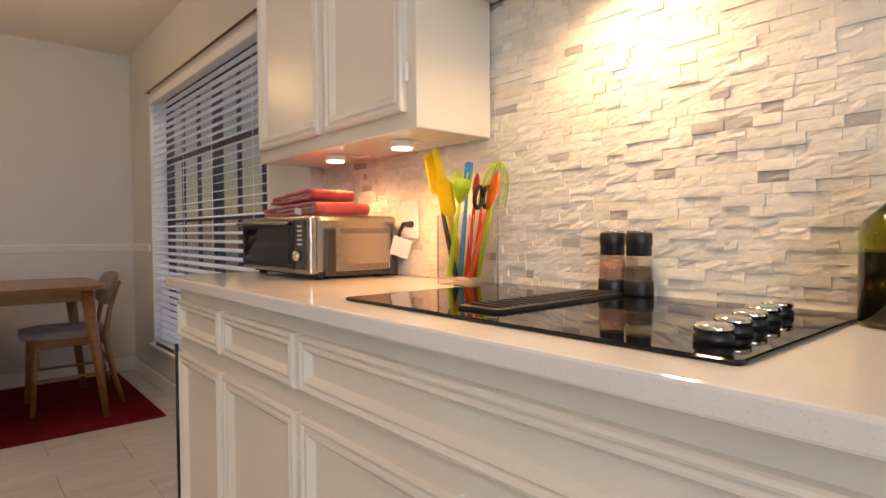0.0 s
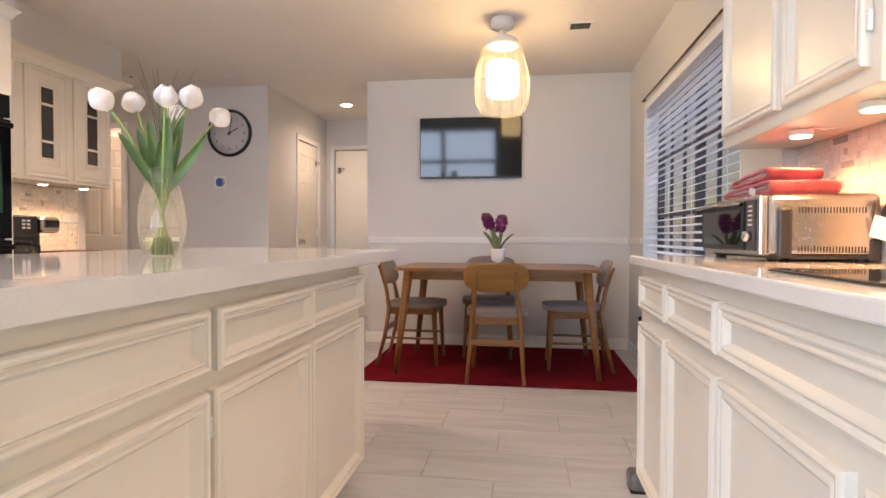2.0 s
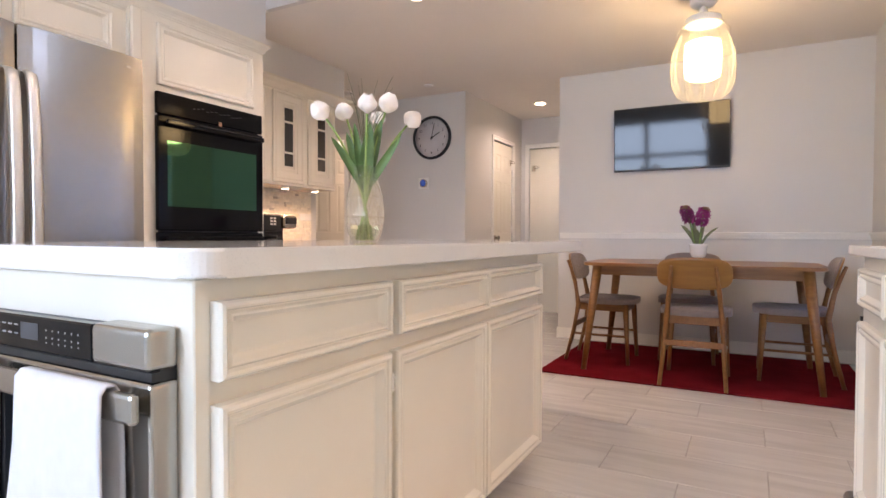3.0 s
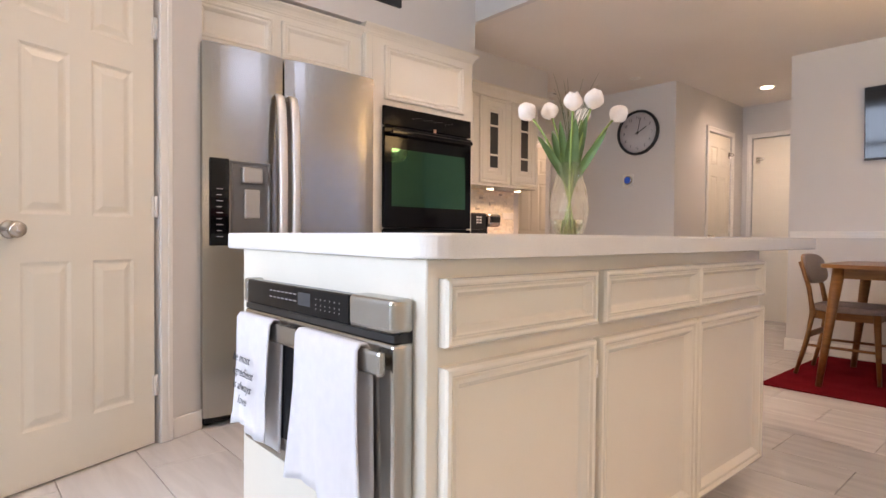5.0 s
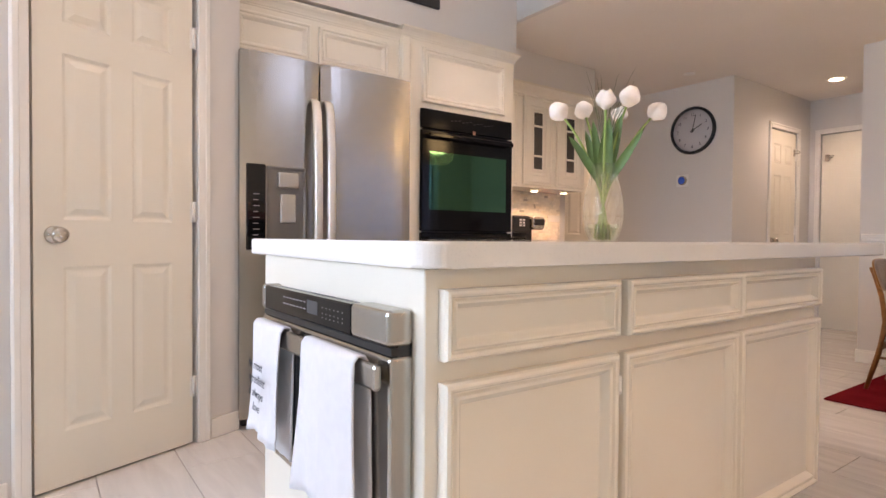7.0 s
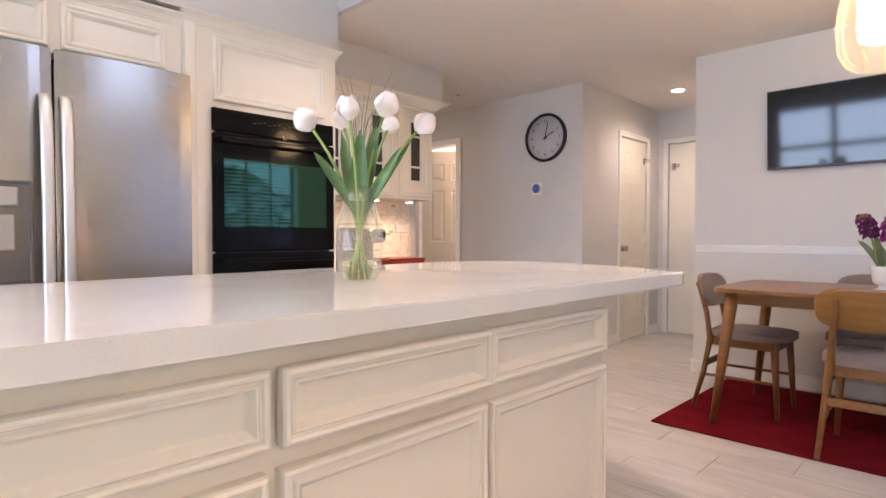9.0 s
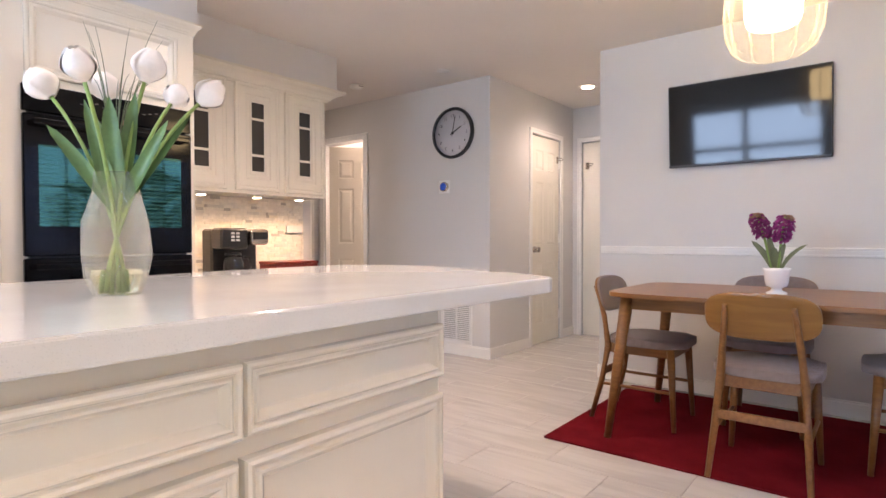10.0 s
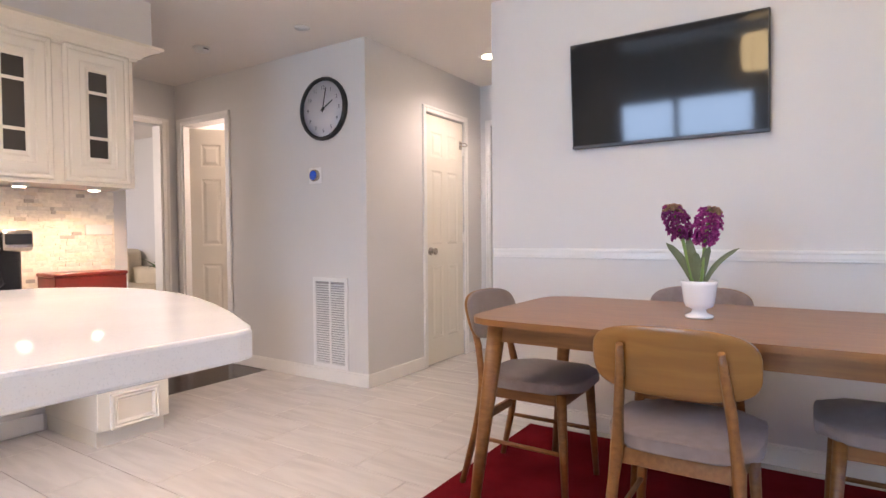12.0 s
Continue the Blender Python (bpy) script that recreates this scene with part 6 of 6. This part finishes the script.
part("tilt_wand", tube(bm_new(), (-3.92, 1.588, 1.25), (-3.92, 1.59, 1.95), 0.004, n=8), M_BLIND, t)
t = thing("curtain_rod", (-3.05, 1.58, 2.02), "thin dark bronze rod above the window", "rod")
part("rod", tube(bm_new(), (-4.05, 1.585, 2.022), (-1.72, 1.585, 2.022), 0.006, n=8), mat("bronze_rod", (0.16, 0.07, 0.035), 0.4, 0.6, vary=0.1, bump=0), t)
for x in (-4.0, -1.8):
    part("bracket", box(bm_new(), x - 0.006, x + 0.006, 1.585, 1.60, 2.012, 2.032), M_WINFRAME, t)

# row of windows behind the walker
t = tagged(thing("window_2", (2.83, -0.98, 0.90), "pair of wide windows with white frames", "window"), kind="structure")
bm = bm_new()
for z0, z1 in ((0.90, 0.96), (2.18, 2.24)):
    box(bm, 2.82, 2.87, -2.05, 0.1, z0, z1, 0.003)
for y0, y1 in ((-2.05, -1.99), (-1.13, -1.04), (0.04, 0.1)):
    box(bm, 2.821, 2.869, y0, y1, 0.96, 2.18, 0.003)
part("window_frame", bm, M_TRIM, t)
for y0, y1 in ((-1.99, -1.13), (-1.04, 0.04)):
    part("muntin", box(bm_new(), 2.835, 2.855, y0, y1, 1.49, 1.57), M_TRIM, t)

# outside: evening sky and dark trees
tagged(part("backdrop", box(bm_new(), -60, 60, 55, 55.2, -0.2, 40), M_SKYCARD), "blue evening sky", "sky", kind="structure")
tagged(part("backdrop", box(bm_new(), 55, 55.2, -60, 54, -0.2, 40), M_SKYCARD), "blue evening sky", "sky", kind="structure")


def tree(x, y, h, seed):
    r = random.Random(seed)
    t = thing("tree", (x, y, -0.2), "dark leafy tree outside the window", "tree", "trees in the yard")
    bm = tube(bm_new(), (x, y, -0.2), (x + 0.1, y, h * 0.45), 0.13, 0.08, 8)
    for k in range(5):
        a = k * 1.3
        tube(bm, (x + 0.1, y, h * (0.3 + 0.05 * k)), (x + 1.0 * math.cos(a), y + 1.0 * math.sin(a), h * (0.55 + 0.08 * k)), 0.05, 0.02, 6)
    part("trunk", bm, mat("bark", (0.09, 0.065, 0.05), 0.9, vary=0.3, bump=0.5) if seed == 1 else bpy.data.materials["bark"], t)
    verts, faces = [], []
    for i in range(1900):
        a, rr, zz = r.uniform(0, 6.283), r.random() ** 0.5, r.random()
        rad = 1.7 * math.sin(math.pi * (0.12 + 0.82 * zz)) * rr
        c0 = Vector((x + rad * math.cos(a), y + rad * math.sin(a), h * 0.25 + zz * h * 0.75))
        u = Vector((r.uniform(-1, 1), r.uniform(-1, 1), r.uniform(-1, 1))).normalized() * r.uniform(0.05, 0.12)
        w = Vector((r.uniform(-1, 1), r.uniform(-1, 1), r.uniform(-1, 1))).normalized() * 0.05
        b = len(verts)
        verts += [c0 - u, c0 + w, c0 + u, c0 - w]
        faces.append((b, b + 1, b + 2, b + 3))
    me = bpy.data.meshes.new("crown")
    o = Vector((x, y, -0.2))
    me.from_pydata([v - o for v in verts], [], faces)
    me.materials.append(M_FOLIAGE)
    ob = new("crown", me)
    ob.parent = t


for i, (x, y, h) in enumerate(((-6.2, 8.5, 2.7), (-2.4, 9.5, 2.3), (1.5, 8.8, 2.9), (9.0, 2.6, 3.4))):
    tree(x, y, h, i + 1)

# ---------- living room seen through the doorway ----------
t = thing("sofa", (-5.2, -6.3, 0), "cream upholstered sofa in the living room", "sofa")
part("seat_base", box(bm_new(), -5.85, -4.3, -6.9, -6.0, 0.08, 0.45, 0.06, seg=3), M_SOFA, t)
part("backrest", box(bm_new(), -5.85, -4.3, -7.15, -6.82, 0.08, 0.90, 0.08, seg=3), M_SOFA, t)
for x in (-5.88, -4.4):
    part("armrest", box(bm_new(), x, x + 0.22, -6.95, -5.98, 0.08, 0.66, 0.07, seg=3), M_SOFA, t)
part("cushion", box(bm_new(), -5.6, -5.15, -6.85, -6.68, 0.45, 0.86, 0.06, seg=3), M_SOFA, t)
t = thing("spiky_plant", (-5.27, -5.3, 0), "spiky green potted plant in the living room", "plant")
part("pot", lathe(bm_new(), [(0.10, 0), (0.13, 0.25), (0.135, 0.3), (0.12, 0.3)], 24, (-5.27, -5.3, 0)), M_CERAMIC, t)
part("stem", tube(bm_new(), (-5.27, -5.3, 0.28), (-5.27, -5.3, 0.62), 0.015, 0.01, 8), M_STEM, t)
for i in range(16):
    a = i * 2.4
    rr = 0.28
    pts = bez((-5.27, -5.3, 0.58), (-5.27 + 0.14 * math.cos(a), -5.3 + 0.14 * math.sin(a), 0.80), (-5.27 + rr * math.cos(a), -5.3 + rr * math.sin(a), 0.72 + 0.02 * (i % 8)), 6)
    part("leaf", blade(bm_new(), pts, [0.012, 0.014, 0.015, 0.014, 0.011, 0.007, 0.001], (0, 0, 1)), M_LEAF, t)

# object beside the base cabinet
t = thing("floor_sweeper", (-1.78, 1.135, 0), "slim dark floor sweeper standing beside the base cabinet", "sweeper")
part("pole", tube(bm_new(), (-1.765, 1.136, 0.06), (-1.755, 1.133, 0.68), 0.006, n=10), M_BLACK, t)
part("head", box(bm_new(), -1.84, -1.74, 1.10, 1.18, 0.004, 0.075, 0.022, seg=3), mat("sweeper_grey", (0.16, 0.155, 0.15), 0.35, 0.4, vary=0.1, bump=0.02), t, "rounded grey sweeper head")
part("sole", box(bm_new(), -1.835, -1.745, 1.105, 1.175, 0.0, 0.005), M_BLACK, t)

# ---------- pieces of the setting ----------
# floor tiles: 0.298 by 0.60 with half-length stagger
PX_, PYL = 0.298, 0.602
tile_me = {}


def tile_mesh(w, l):
    key = (round(w, 3), round(l, 3))
    if key not in tile_me:
        bm = bm_new()
        rings(bm, w, l, [(0, 0), (0, 0.0045), (0.0015, 0.006)], pose(0, 0, 0, -90), back=False)
        bmesh.ops.recalc_face_normals(bm, faces=bm.faces)
        me = bpy.data.meshes.new("floor_tile")
        bm.to_mesh(me)
        bm.free()
        me.materials.append(M_TILE)
        tile_me[key] = me
    return tile_me[key]


def lay_tiles():
    k0 = int((-6.2 + 2.075) / PX_) - 1
    for k in range(k0, 17):
        x0 = -2.075 + k * PX_
        y = -2.765 - ((-2.765 - (0.58 if k % 2 else 0.28)) % PYL)
        while y < 1.66:
            xa, xb = max(x0 + 0.0015, -6.2), min(x0 + PX_ - 0.0015, 2.8)
            ya, yb = max(y + 0.0015, -2.765), min(y + PYL - 0.0015, 1.66)
            if xb - xa > 0.02 and yb - ya > 0.02 and not (xb < -4.6 and ya > -0.75) and not (xb < -4.6 and yb < -1.85):
                ob = new("floor_tile", tile_mesh(xb - xa, yb - ya))
                ob.parent = floor
                ob.location = (xa, ya, -0.006)
            y += PYL


lay_tiles()


# split-stone backsplashes
def stone_mesh(w, h, d, r):
    """One split stone: a rough front of a few facets."""
    bm = bm_new()
    nx = max(2, int(w / 0.013))
    nz = 3
    rough, lean = r.choice((0.0002, 0.0005, 0.0009, 0.0014)), r.uniform(-0.0008, 0.0008)
    g = []
    for j in range(nz + 1):
        row = []
        for i in range(nx + 1):
            edge = i in (0, nx) or j in (0, nz)
            dd = d * (0.95 if edge else 1.0) + lean * (j / nz - 0.5) + r.uniform(-rough, rough)
            row.append(bm.verts.new((w * i / nx, -max(dd, 0.002), h * j / nz)))
        g.append(row)
    for j in range(nz):
        for i in range(nx):
            bm.faces.new((g[j][i], g[j][i + 1], g[j + 1][i + 1], g[j + 1][i]))
    ring = g[0] + [g[j][nx] for j in range(1, nz + 1)] + g[nz][::-1][1:] + [g[j][0] for j in range(nz - 1, 0, -1)]
    back = [bm.verts.new((v.co.x, 0, v.co.z)) for v in ring]
    for i in range(len(ring)):
        j = (i + 1) % len(ring)
        bm.faces.new((ring[i], back[i], back[j], ring[j]))
    return bm


def backsplash(name, x0, x1, z0, z1, m, label, near, seed):
    t = tagged(thing(name, None, label, "backsplash", m=m), kind="structure")
    part("mortar", box(bm_new(), x0, x1, -0.001, 0.004, z0, z1), M_MORTAR, t)
    r = random.Random(seed)
    pool = []
    rest = bm_new()
    z, count = z0, 0
    RH = 0.0198
    while z < z1 - 0.006:
        h = min(RH, z1 - z)
        x = x0 - r.uniform(0, 0.04)
        while x < x1:
            w = r.choice((0.022, 0.035, 0.045, 0.05, 0.06, 0.075))
            a, b = max(x, x0), min(x + w, x1)
            if b - a > 0.008:
                d = r.choice((0.0065, 0.0070, 0.0076, 0.0084, 0.0094, 0.0108))
                bm = stone_mesh(b - a - 0.0004, h - 0.0004, d, r)
                if count < 300 and near[0] < a < near[1]:
                    me = bpy.data.meshes.new("stone")
                    bmesh.ops.recalc_face_normals(bm, faces=bm.faces)
                    bm.to_mesh(me)
                    me.materials.append(M_STONE)
                    ob = new("stone", me)
                    ob.parent = t
                    ob.location = (a, 0, z)
                    count += 1
                else:
                    bmesh.ops.translate(bm, vec=(a, 0, z), verts=bm.verts)
                    bmesh.ops.recalc_face_normals(bm, faces=bm.faces)
                    tmp = bpy.data.meshes.new("tmp")
                    bm.to_mesh(tmp)
                    rest.from_mesh(tmp)
                    bpy.data.meshes.remove(tmp)
                bm.free()
            x += w
        z += RH
    ob = part("stone_field", rest, M_STONE, t)
    ob["kind"] = "stuff"
    return t


backsplash("backsplash_cooktop", -1.69, 1.2, 0.916, 1.639, face(0, 1.662, 0, "-y"), "white split-face marble backsplash behind the cooktop", (-0.80, -0.02), 3)
backsplash("backsplash_desk", 2.2, 3.42, 0.756, 1.334, face(0, -2.716, 0, "+y"), "cream split-face stone backsplash above the coffee desk", (9, 9), 8)
